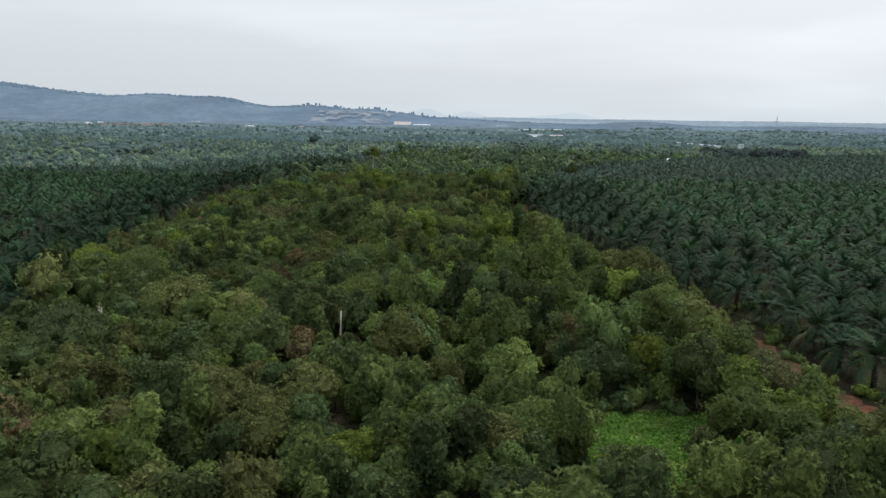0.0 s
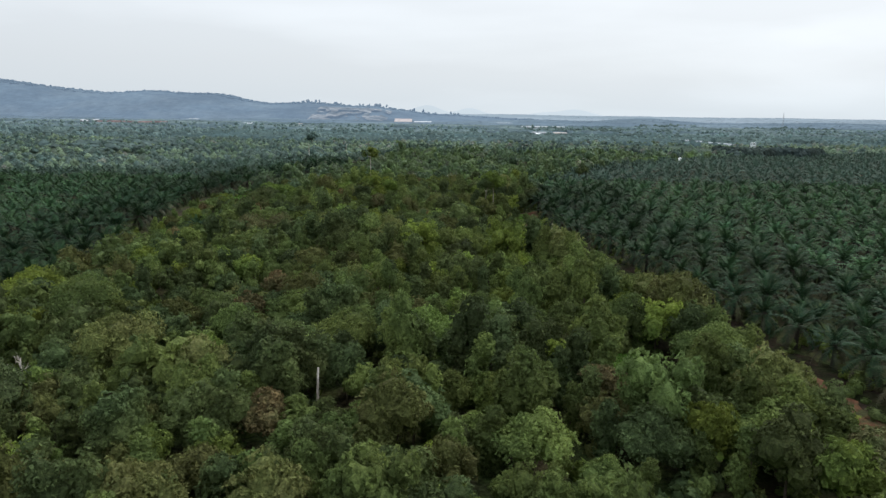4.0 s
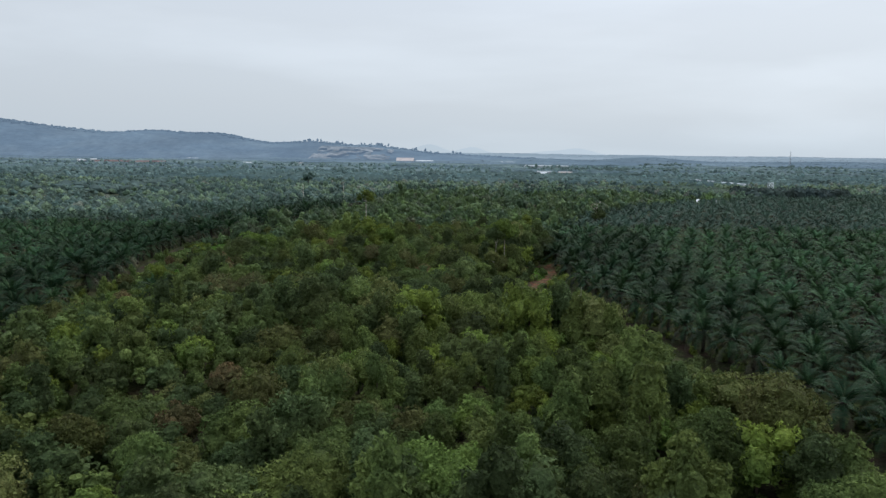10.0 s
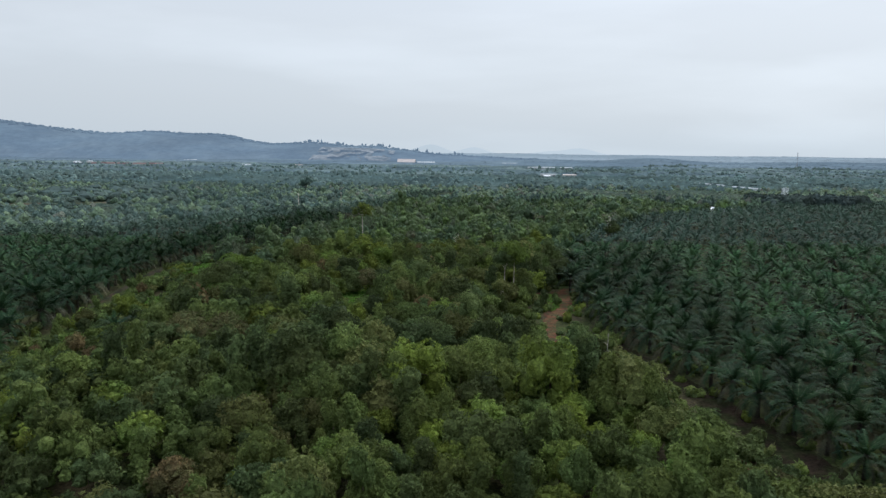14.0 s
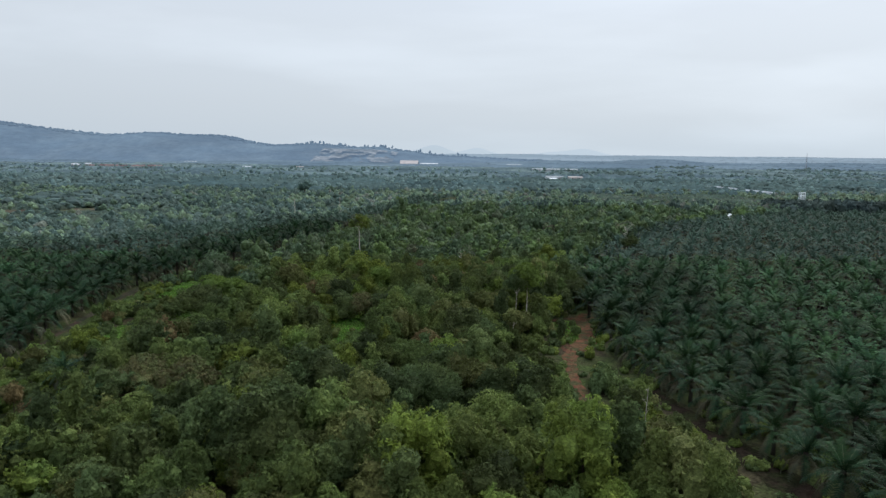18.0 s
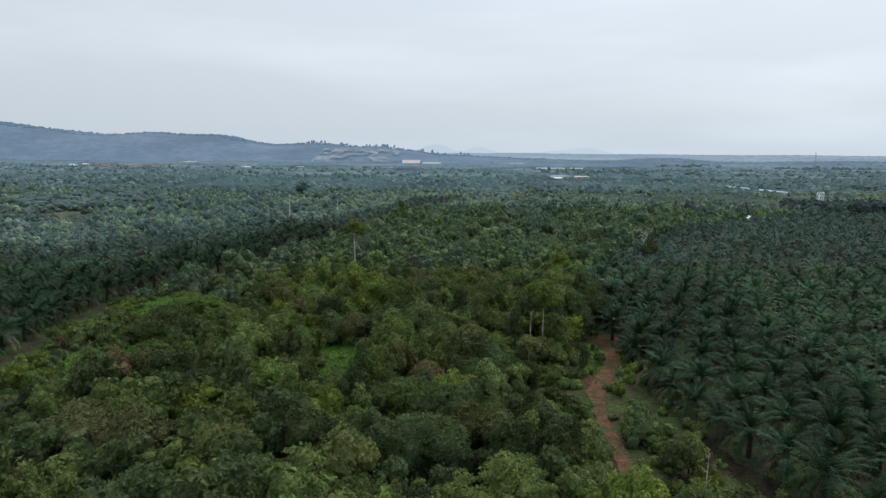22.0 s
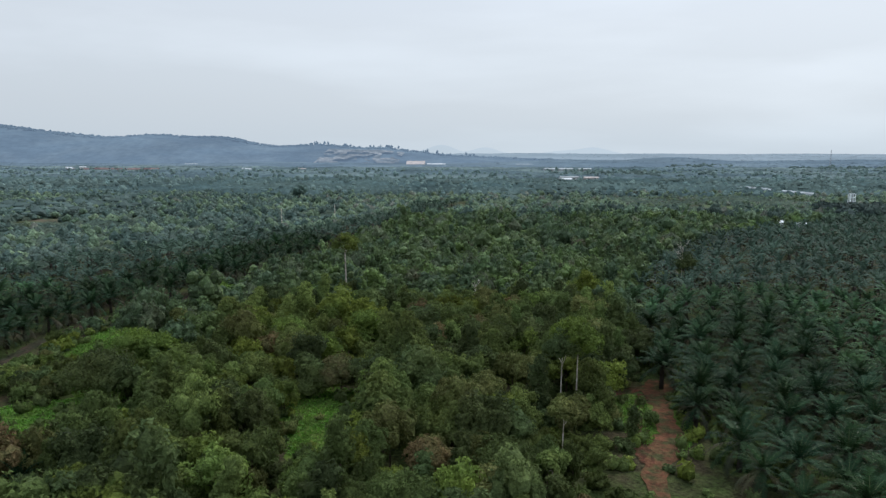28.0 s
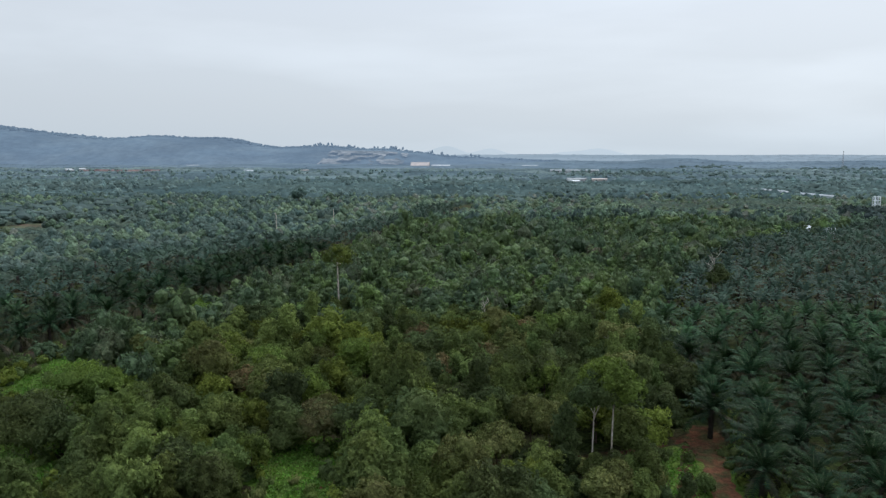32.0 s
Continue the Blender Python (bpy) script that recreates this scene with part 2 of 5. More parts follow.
BARK = surface("bark_grey_brown", (0.11, 0.085, 0.06), 0.2, patch=2.0, rough=0.9, bump=0.6, bump_scale=6)
PALE_BARK = surface("bark_pale", (0.55, 0.50, 0.42), 0.15, patch=1.5, rough=0.8, second=(0.38, 0.33, 0.26), second_scale=1.2, bump=0.5, bump_scale=5)
PALM_BARK = surface("palm_trunk_bark", (0.055, 0.045, 0.035), 0.3, patch=2.5, rough=0.95, bump=1.0, bump_scale=5)
GROUND = surface("undergrowth_soil", (0.046, 0.066, 0.018), 0.0, patch=0.3, rough=0.95, second=(0.050, 0.042, 0.022), second_scale=0.12, bump=1.0, bump_scale=1.5, obj=0.0, spec=0.1, grain=0.5, grain_scale=1.8)
GRASS = surface("grass_green", (0.089, 0.214, 0.021), 0.45, leaf=0.3, second=(0.114, 0.207, 0.030), second_scale=0.25)
TURF = surface("turf", (0.073, 0.147, 0.020), 0.0, patch=0.3, rough=0.95, second=(0.099, 0.142, 0.031), second_scale=0.3, bump=0.8, bump_scale=3, spec=0.1, grain=0.4, grain_scale=2.0)
DIRT = surface("laterite_dirt", (0.114, 0.050, 0.028), 0.0, patch=0.5, rough=0.95, second=(0.054, 0.054, 0.022), second_scale=0.45, bump=0.8, bump_scale=2.5, spec=0.1, grain=0.3, grain_scale=1.5)
PALE_SOIL = surface("pale_soil", (0.34, 0.25, 0.19), 0.0, patch=0.1, rough=0.95, second=(0.20, 0.19, 0.11), second_scale=0.08, bump=0.4, bump_scale=1)
# Far wood and plantation: haze mixed into the base colours, paler and bluer.
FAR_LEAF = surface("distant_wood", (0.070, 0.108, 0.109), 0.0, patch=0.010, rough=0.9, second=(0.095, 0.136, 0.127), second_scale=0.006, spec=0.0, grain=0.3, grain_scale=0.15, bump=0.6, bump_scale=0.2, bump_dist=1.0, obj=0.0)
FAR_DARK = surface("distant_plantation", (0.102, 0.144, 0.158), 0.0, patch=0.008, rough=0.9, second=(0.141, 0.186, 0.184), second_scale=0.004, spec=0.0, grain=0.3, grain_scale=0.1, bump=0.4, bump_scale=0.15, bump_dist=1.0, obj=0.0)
# Blue emission on the far plain stands in for haze.
FAR_PLAIN = surface("distant_plain", (0.050, 0.070, 0.085), 0.0, patch=0.003, rough=1.0, second=(0.085, 0.110, 0.122), second_scale=0.004, spec=0.0, haze_glow=(0.092, 0.132, 0.172), grain=0.3, grain_scale=0.02, obj=0.0)
# Loose far trees: tinted for haze and brightened to offset their shaded sides.
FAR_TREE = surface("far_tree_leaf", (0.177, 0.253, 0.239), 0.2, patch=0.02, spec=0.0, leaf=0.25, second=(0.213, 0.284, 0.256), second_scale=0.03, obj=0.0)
# Stronger, paler emission for the haze towards the horizon.
HORIZON = surface("horizon_plain", (0.040, 0.055, 0.065), 0.0, patch=0.002, rough=1.0, second=(0.070, 0.085, 0.095), second_scale=0.002, spec=0.0, haze_glow=(0.230, 0.295, 0.355), obj=0.0)
# Hills and quarry rock: blue emission painted on as haze.
HILL = surface("distant_hill_wood", (0.060, 0.082, 0.095), 0.12, patch=0.006, rough=1.0, second=(0.080, 0.102, 0.110), second_scale=0.008, haze_glow=(0.098, 0.142, 0.205), spec=0.0, obj=0.0, grain=0.2, grain_scale=0.045)
HILL_FAR = surface("hazy_far_hill", (0.04, 0.05, 0.06), 0.1, patch=0.002, rough=1.0, haze_glow=(0.50, 0.58, 0.64), spec=0.0)
ROCK = surface("quarry_rock", (0.170, 0.170, 0.168), 0.25, patch=0.02, rough=0.95, second=(0.060, 0.072, 0.080), second_scale=0.035, haze_glow=(0.115, 0.153, 0.200), spec=0.0, grain=0.4, grain_scale=0.08)
FIELD_SOIL = surface("dull_field_soil", (0.150, 0.118, 0.090), 0.0, patch=0.1, rough=0.95, second=(0.090, 0.105, 0.060), second_scale=0.08, bump=0.4, bump_scale=1, spec=0.0)
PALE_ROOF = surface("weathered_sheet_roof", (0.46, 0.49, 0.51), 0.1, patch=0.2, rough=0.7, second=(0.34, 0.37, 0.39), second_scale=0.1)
WHITE = surface("white_painted_metal", (0.75, 0.77, 0.78), 0.05, patch=0.3, rough=0.5, second=(0.62, 0.64, 0.66), second_scale=0.2)
RED_ROOF = surface("red_clay_roof", (0.210, 0.140, 0.128), 0.2, patch=0.2, rough=0.8, second=(0.170, 0.125, 0.115), second_scale=0.3)
TAN_ROOF = surface("tan_sheet_roof", (0.52, 0.46, 0.43), 0.1, patch=0.1, rough=0.7, second=(0.46, 0.40, 0.37), second_scale=0.1)
WALL = surface("rendered_wall", (0.6, 0.58, 0.54), 0.05, patch=0.2, rough=0.9, second=(0.5, 0.48, 0.44), second_scale=0.2)
DARK = surface("dark_opening", (0.04, 0.045, 0.05), 0.1, rough=0.4)
EDGE_SOIL = surface("reddish_edge_soil", (0.065, 0.044, 0.035), 0.0, patch=0.3, rough=0.95, second=(0.043, 0.048, 0.029), second_scale=0.2, bump=0.8, bump_scale=2.0, spec=0.02, grain=0.4, grain_scale=1.2)
GROVE_DARK = surface("dark_grove_leaf", (0.045, 0.066, 0.062), 0.3, patch=0.05, spec=0.02, leaf=0.2, second=(0.060, 0.081, 0.068), second_scale=0.06, grain=0.4, grain_scale=0.6)
# Tree belts carry the same painted haze tint as the far wood.
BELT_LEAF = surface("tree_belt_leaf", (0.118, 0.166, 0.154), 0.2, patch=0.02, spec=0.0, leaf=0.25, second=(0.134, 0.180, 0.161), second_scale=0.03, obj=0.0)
# Dark soil, with the shade under overhanging palms painted into its colour.
SHADED_SOIL = surface("dark_humus_soil", (0.034, 0.025, 0.017), 0.0, patch=0.4, rough=0.95, second=(0.028, 0.034, 0.014), second_scale=0.3, bump=0.8, bump_scale=2.0, spec=0.02, grain=0.4, grain_scale=1.5)
STEEL = surface("galvanised_steel", (0.35, 0.36, 0.38), 0.1, rough=0.5)

# ---- mesh helpers ----
rng = np.random.default_rng(7)


def mesh(name, v, f, mats, mi=None, smooth=None):
    """A triangle mesh from arrays of corners and faces."""
    me = bpy.data.meshes.new(name)
    v, f = np.asarray(v, np.float32), np.asarray(f, np.int32)
    me.vertices.add(len(v))
    me.vertices.foreach_set("co", v.ravel())
    me.loops.add(3 * len(f))
    me.loops.foreach_set("vertex_index", f.ravel())
    me.polygons.add(len(f))
    me.polygons.foreach_set("loop_start", np.arange(0, 3 * len(f), 3, dtype=np.int32))
    if mi is not None:
        me.polygons.foreach_set("material_index", np.asarray(mi, np.int32))
    me.polygons.foreach_set("use_smooth", np.zeros(len(f), bool) if smooth is None else np.asarray(smooth, bool))
    for m in mats:
        me.materials.append(m)
    me.update(calc_edges=True)
    return me


class Pile:
    """Collects triangles."""

    def __init__(self):
        self.v, self.f, self.m, self.s, self.n = [], [], [], [], 0

    def add(self, v, f, m=0, s=False):
        v, f = np.asarray(v, float).reshape(-1, 3), np.asarray(f, int).reshape(-1, 3)
        self.v.append(v)
        self.f.append(f + self.n)
        self.m.append(np.full(len(f), m) if np.isscalar(m) else np.asarray(m))
        self.s.append(np.full(len(f), s) if np.isscalar(s) else np.asarray(s))
        self.n += len(v)
        return self

    def arrays(self):
        return np.concatenate(self.v), np.concatenate(self.f), np.concatenate(self.m), np.concatenate(self.s)

    def mesh(self, name, mats):
        v, f, m, s = self.arrays()
        return mesh(name, v, f, mats, m, s)


def part(name, data, parent, label="", at=None):
    ob = new(name, data)
    ob.parent = parent
    if at is not None:
        ob.matrix_basis = at
    return tagged(ob, label)


def spread(proto, places):
    """One pile of triangles: the prototype (v, f, m, s) at each place (x, y, z, turn, width, height)."""
    v, f, m, s = proto
    p = np.asarray(places, float)
    c, d = np.cos(p[:, 3])[:, None], np.sin(p[:, 3])[:, None]
    x = (v[None, :, 0] * c - v[None, :, 1] * d) * p[:, 4:5] + p[:, 0:1]
    y = (v[None, :, 0] * d + v[None, :, 1] * c) * p[:, 4:5] + p[:, 1:2]
    z = v[None, :, 2] * p[:, 5:6] + p[:, 2:3]
    k = len(p)
    return (np.stack([x, y, z], 2).reshape(-1, 3), (f[None] + (np.arange(k) * len(v))[:, None, None]).reshape(-1, 3), np.tile(m, k), np.tile(s, k))


def ico(level):
    bm = bmesh.new()
    bmesh.ops.create_icosphere(bm, subdivisions=level, radius=1)
    v = np.array([q.co[:] for q in bm.verts])
    f = np.array([[q.index for q in t.verts] for t in bm.faces])
    bm.free()
    return v, f


ICO = {k: ico(k) for k in (1, 2, 3)}


def tube(points, radii, sides=6):
    """A bent tapered limb through the points."""
    pts = np.asarray(points, float)
    v, f = [], []
    for i, (p, r) in enumerate(zip(pts, radii)):
        d = pts[min(i + 1, len(pts) - 1)] - pts[max(i - 1, 0)]
        d /= np.linalg.norm(d) + 1e-9
        u = np.cross(d, (0.3, 1, 0.1))
        u /= np.linalg.norm(u) + 1e-9
        w = np.cross(d, u)
        for k in range(sides):
            a = 2 * math.pi * k / sides
            v.append(p + r * (u * math.cos(a) + w * math.sin(a)))
    for i in range(len(pts) - 1):
        for k in range(sides):
            a, b = i * sides + k, i * sides + (k + 1) % sides
            f += [(a, b, b + sides), (a, b + sides, a + sides)]
    n = len(v)
    v += [pts[0], pts[-1]]
    for k in range(sides):
        f += [(n, (k + 1) % sides, k), (n + 1, n - sides + k, n - sides + (k + 1) % sides)]
    return np.array(v), np.array(f)


def unit(a):
    return a / (np.linalg.norm(a, axis=-1, keepdims=True) + 1e-9)


def leaves(points, normals, size, r, wild=0.5):
    """A pointed spray of leaves, of one triangle, at each point."""
    k = len(points)
    nn = unit(normals + r.normal(0, wild, (k, 3)))
    u = unit(np.cross(nn, r.normal(0, 1, (k, 3))))
    w = np.cross(nn, u)
    sz = size * r.uniform(0.6, 1.4, (k, 1))
    q = np.stack([points - w * sz * 0.45 + u * sz * 0.42, points - w * sz * 0.45 - u * sz * 0.42, points + w * sz * 0.75], 1)
    return q.reshape(-1, 3), np.arange(3 * k).reshape(-1, 3)


def lumps_of(style, r):
    """Centres and radii of the clumps of a crown, one unit in radius; z from the ground up, one unit high."""
    out = []
    if style == "round":
        out.append((0, 0, 0.62, 0.55))
        for i in range(6):
            a = i * 1.05 + r.uniform(-0.3, 0.3)
            d = r.uniform(0.42, 0.62)
            out.append((d * math.cos(a), d * math.sin(a), r.uniform(0.48, 0.74), r.uniform(0.30, 0.44)))
        out.append((r.uniform(-0.2, 0.2), r.uniform(-0.2, 0.2), 0.84, 0.36))
    elif style == "draped":
        for i in range(8):
            a = r.uniform(0, 6.28)
            z = 0.18 + 0.72 * i / 7
            d = r.uniform(0.1, 0.5) * (1.15 - z * 0.6)
            out.append((d * math.cos(a), d * math.sin(a), z, r.uniform(0.30, 0.46) * (1.15 - 0.35 * z)))
    elif style == "layered":
        for i in range(8):
            a = i * 2.4 + r.uniform(-0.4, 0.4)
            d = r.uniform(0.3, 0.75)
            out.append((d * math.cos(a), d * math.sin(a), 0.45 + 0.5 * i / 7 - 0.2 * d, r.uniform(0.24, 0.38)))
        out.append((0, 0, 0.72, 0.36))
    elif style == "mound":
        for i in range(7):
            a = i * 0.95 + r.uniform(-0.4, 0.4)
            d = r.uniform(0.3, 0.65) if i else 0
            out.append((d * math.cos(a), d * math.sin(a), r.uniform(0.25, 0.6), r.uniform(0.32, 0.5)))
    return np.array(out)


def crown(style, seed, detail, wide, tall, size, count, every=1, soft_core=0.86, bunch=11):
    """Arrays of a crown: lumpy inner foliage under many small bunches of leaf sprays. wide: radius, tall: height of the top, in metres."""
    r = np.random.default_rng(seed)
    lp = lumps_of(style, r)
    pile = Pile()
    iv, jf = ICO[detail]
    sc = np.array([wide, wide, tall])
    rad = np.stack([lp[:, 3] * wide, lp[:, 3] * wide, lp[:, 3] * (0.45 * tall + 0.35 * wide) * 0.8], 1)
    cen = lp[:, :3] * sc
    for c, q in zip(cen[::every], rad[::every]):
        w = iv * (1 + r.normal(0, 0.13, (len(iv), 1)))
        pile.add(w * q * (soft_core if every == 1 else 1.1) + c, jf, 0, False)
    many = max(4, count // bunch)
    pick = r.choice(len(cen), size=many * 5, p=lp[:, 3] ** 2 / (lp[:, 3] ** 2).sum())
    d = unit(r.normal(0, 1, (many * 5, 3)) + (0, 0, 0.4))
    p = cen[pick] + d * rad[pick] * (0.90 + 0.16 * r.random((many * 5, 1)))
    near = np.min(np.linalg.norm((p[:, None] - cen[None]) / rad[None], axis=2), axis=1)
    keep = np.where(near > 0.88)[0][:many]
    knot, out = np.repeat(p[keep], bunch, 0), np.repeat(d[keep], bunch, 0)
    kr = np.repeat(wide * r.uniform(0.10, 0.20, (len(keep), 1)), bunch, 0)
    d2 = unit(r.normal(0, 1, out.shape) + out * 0.9 + (0, 0, 0.55))
    v, f = leaves(knot + d2 * kr * r.uniform(0.75, 1.15, (len(d2), 1)) * (1, 1, 0.8), unit(d2 + (0, 0, 0.2)), size, r)
    pile.add(v, f, 0, False)
    return pile.arrays(), cen, rad


def stem(seed, top, thick, cen, many=4, lean=0.4, sides=6):
    """Arrays of a trunk with its limbs."""
    r = np.random.default_rng(seed)
    pile = Pile()
    bend = r.normal(0, lean, 2)
    pts = [(bend[0] * t * t, bend[1] * t * t, top * t) for t in (0, 0.25, 0.5, 0.75, 1.0)]
    pile.add(*tube(pts, [thick * q for q in (1.25, 0.95, 0.8, 0.65, 0.45)], sides), 0, True)
    order = r.permutation(len(cen))[:many]
    for i in order:
        t = r.uniform(0.5, 0.85)
        a = np.array((bend[0] * t * t, bend[1] * t * t, top * t))
        b = np.asarray(cen[i])
        mid = (a + b) / 2 + r.normal(0, 0.15, 3)
        pile.add(*tube([a, mid, b], [thick * 0.5, thick * 0.35, thick * 0.12], 5), 0, True)
    return pile.arrays()


# ---- plan ----
LEFT_Y = [-80, 0, 117, 160, 200, 280, 320, 345, 360, 395, 443, 497, 578, 720]
LEFT_X = [-60, -62, -74, -84, -88, -100, -104, -99, -88, -78, -67, -54, -27, 0]
RIGHT_Y = [-80, 70, 95, 125, 150, 180, 210, 240, 262, 290, 313, 346, 430, 500, 560, 600, 660]
RIGHT_X = [74, 68, 61, 59.5, 53.5, 48.5, 42.5, 36.5, 34, 35, 37, 42, 75, 120, 200, 280, 450]
BACK_X = [-700, -400, -230, -153, -137, -104, -77, -53, -24, 10]
BACK_Y = [330, 345, 375, 400, 438, 483, 518, 596, 720, 760]
TRACK = [(57, 60), (54, 88), (52, 122), (47, 150), (36, 180), (25, 197), (22, 215), (22, 237), (23.5, 253), (29.5, 264), (31.5, 274), (33.5, 288), (36, 295)]
SPUR = [(33, 289), (17, 281), (7, 279), (-12, 273), (-30, 268)]


def left_edge(y):
    return np.interp(y, LEFT_Y, LEFT_X)


def right_edge(y):
    return np.interp(y, RIGHT_Y, RIGHT_X)


def height(x, y):
    x, y = np.asarray(x, float), np.asarray(y, float)
    return 0.35 * np.sin(x * 0.07 + 1.3) * np.cos(y * 0.05) + 0.25 * np.sin(x * 0.021 - y * 0.033)


def off_line(x, y, line):
    """Distance to a broken line."""
    p = np.stack([np.asarray(x, float), np.asarray(y, float)], -1)
    best = np.full(p.shape[:-1], 1e9)
    for a, b in zip(line[:-1], line[1:]):
        a, b = np.array(a, float), np.array(b, float)
        d = b - a
        t = np.clip(((p - a) @ d) / (d @ d), 0, 1)
        best = np.minimum(best, np.linalg.norm(p - a - t[..., None] * d, axis=-1))
    return best


# grassy clearings: x, y, half-widths, turn
GLADES = [(26, 77, 14, 9, 0.3), (28, 115, 5.5, 18, 0.1), (-27, 277, 7, 9, 0.0), (-72, 266, 14, 12, 0.0), (-70, 292, 9, 16, 0.2), (-50, 262, 8, 5, 0.1), (3, 127, 6, 3, 0.1), (-86, 315, 7, 18, 0.2), (7, 200, 4, 4, 0.0), (-25, 264, 7, 8, 0.0), (28.5, 272, 6, 12, 0.0)]


def in_glade(x, y, grow=1.0):
    hit = np.zeros(np.shape(x), bool)
    for gx, gy, a, b, t in GLADES:
        c, s = math.cos(t), math.sin(t)
        u, w = (x - gx) * c + (y - gy) * s, -(x - gx) * s + (y - gy) * c
        hit |= (u / (a * grow)) ** 2 + (w / (b * grow)) ** 2 < 1
    return hit


def wedge(x, y, slope=0.70, margin=22):
    return np.abs(x) < slope * np.maximum(y, 0) + margin


# ---- ground ----
def sheet(name, xs, ys, mat, lift=0.0):
    gx, gy = np.meshgrid(xs, ys)
    v = np.stack([gx, gy, height(gx, gy) + lift], -1).reshape(-1, 3)
    nx, ny = len(xs), len(ys)
    i = (np.arange(ny - 1)[:, None] * nx + np.arange(nx - 1)[None]).ravel()
    f = np.concatenate([np.stack([i, i + 1, i + nx + 1], 1), np.stack([i, i + nx + 1, i + nx], 1)])
    return new(name, mesh(name, v, f, [mat], smooth=np.ones(len(f))))


fine = np.arange(-320, 321, 6.0)
xs = np.concatenate([[-9000, -6000, -4000, -2500, -1500, -900, -600, -450], fine, [450, 600, 900, 1500, 2500, 4000, 6000, 9000]])
ys = np.concatenate([[-3000, -1500, -700, -300, -150], np.arange(-80, 801, 6.0), [900, 1100, 1400, 1800, 2400, 3200, 4200, 6000, 9000]])
tagged(sheet("ground", xs, ys, GROUND), "green undergrowth and brown soil of a flat plain", "ground", kind="structure")


def ribbon(name, line, widths, mat, lift, label, category, seed, kind="structure"):
    """A strip of ground with ragged sides along a broken line."""
    r = np.random.default_rng(seed)
    pts = []
    for (a, b), (wa, wb) in zip(zip(line[:-1], line[1:]), zip(widths[:-1], widths[1:])):
        n = max(2, int(math.dist(a, b) / 1.2))
        for i in range(n):
            t = i / n
            pts.append((a[0] + (b[0] - a[0]) * t, a[1] + (b[1] - a[1]) * t, wa + (wb - wa) * t))
    p = np.array(pts)
    k = np.ones(7) / 7
    for c in range(2):
        pad = np.concatenate([np.full(3, p[0, c]), p[:, c], np.full(3, p[-1, c])])
        p[:, c] = np.convolve(pad, k, "valid")
    d = unit(np.gradient(p[:, :2], axis=0))
    side = np.stack([d[:, 1], -d[:, 0]], 1)
    cols = []
    for q in (-1, -0.5, 0, 0.5, 1):
        w = p[:, 2] * q * (1 + (r.normal(0, 0.16, len(p)) if abs(q) == 1 else 0))
        xy = p[:, :2] + side * w[:, None]
        cols.append(np.column_stack([xy, height(xy[:, 0], xy[:, 1]) + lift - 0.05 * (abs(q) == 0.5)]))
    v = np.stack(cols, 1).reshape(-1, 3)
    i = (np.arange(len(p) - 1)[:, None] * 5 + np.arange(4)[None]).ravel()
    f = np.concatenate([np.stack([i, i + 1, i + 6], 1), np.stack([i, i + 6, i + 5], 1)])
    return tagged(new(name, mesh(name, v, f, [mat], smooth=np.ones(len(f)))), label, category, kind=kind)


ribbon("dirt_track", TRACK, [1.6, 3.2, 3.4, 1.2, 1.5, 2.2, 1.2, 1.1, 1.7, 2.6, 1.3, 2.8, 0.6], DIRT, 0.14, "reddish laterite dirt track beside the palm rows", "dirt track", 5)
ribbon("dirt_track_spur", SPUR, [1.2, 0.8, 0.7, 0.6, 0.3], DIRT, 0.12, "narrow reddish dirt path through low forest", "dirt path", 6)
ribbon("dirt_track_loop", [(23.5, 255), (24.6, 265), (26.4, 273), (29, 282), (32, 287)], [1.2, 1.7, 1.1, 0.9, 1.4], DIRT, 0.13, "worn red side loop of the dirt track", "dirt track", 8)


ribbon("bare_strip", [(float(left_edge(y)) + 1.5, y) for y in range(235, 440, 20)], [0.3, 0.6, 0.9, 1.3, 1.7, 2.0, 2.2, 1.9, 1.5, 1.0, 0.5], EDGE_SOIL, 0.09, "reddish bare soil along the palm rows", "bare ground", 11)
# dark ground plus painted shade below the outer palm fronds
ribbon("bare_strip", [(float(right_edge(y)) - 2.5, y) for y in range(75, 255, 20)], [2.0, 3.2, 4.0, 3.6, 3.4, 3.2, 2.8, 2.0, 1.0], SHADED_SOIL, 0.09, "dark bare soil along the palm rows", "bare ground", 12)


def patch(name, cx, cy, a, b, turn_, mat, lift, label, category, seed):
    r = np.random.default_rng(seed)
    n = 40
    ang = np.arange(n) / n * 2 * math.pi
    rad = 1 + 0.16 * np.sin(3 * ang + r.uniform(0, 6)) + 0.1 * np.sin(7 * ang + r.uniform(0, 6)) + r.normal(0, 0.04, n)
    rings = [np.zeros((1, 2))]
    for q in (0.33, 0.66, 1.0):
        rings.append(np.stack([a * q * rad * np.cos(ang), b * q * rad * np.sin(ang)], 1))
    u = np.concatenate(rings)
    c, s = math.cos(turn_), math.sin(turn_)
    x, y = cx + u[:, 0] * c - u[:, 1] * s, cy + u[:, 0] * s + u[:, 1] * c
    v = np.stack([x, y, height(x, y) + lift], 1)
    f = [(0, 1 + k, 1 + (k + 1) % n) for k in range(n)]
    for q in (0, 1):
        o = 1 + q * n
        for k in range(n):
            k2 = (k + 1) % n
            f += [(o + k, o + n + k, o + n + k2), (o + k, o + n + k2, o + k2)]
    return tagged(new(name, mesh(name, v, f, [mat], smooth=np.ones(len(f)))), label, category, kind="structure")


for i, (gx, gy, a, b, t) in enumerate(GLADES):
    patch("glade_turf", gx, gy, a, b, t, TURF, 0.07, "bright green grassy clearing among the trees", "turf", 20 + i)
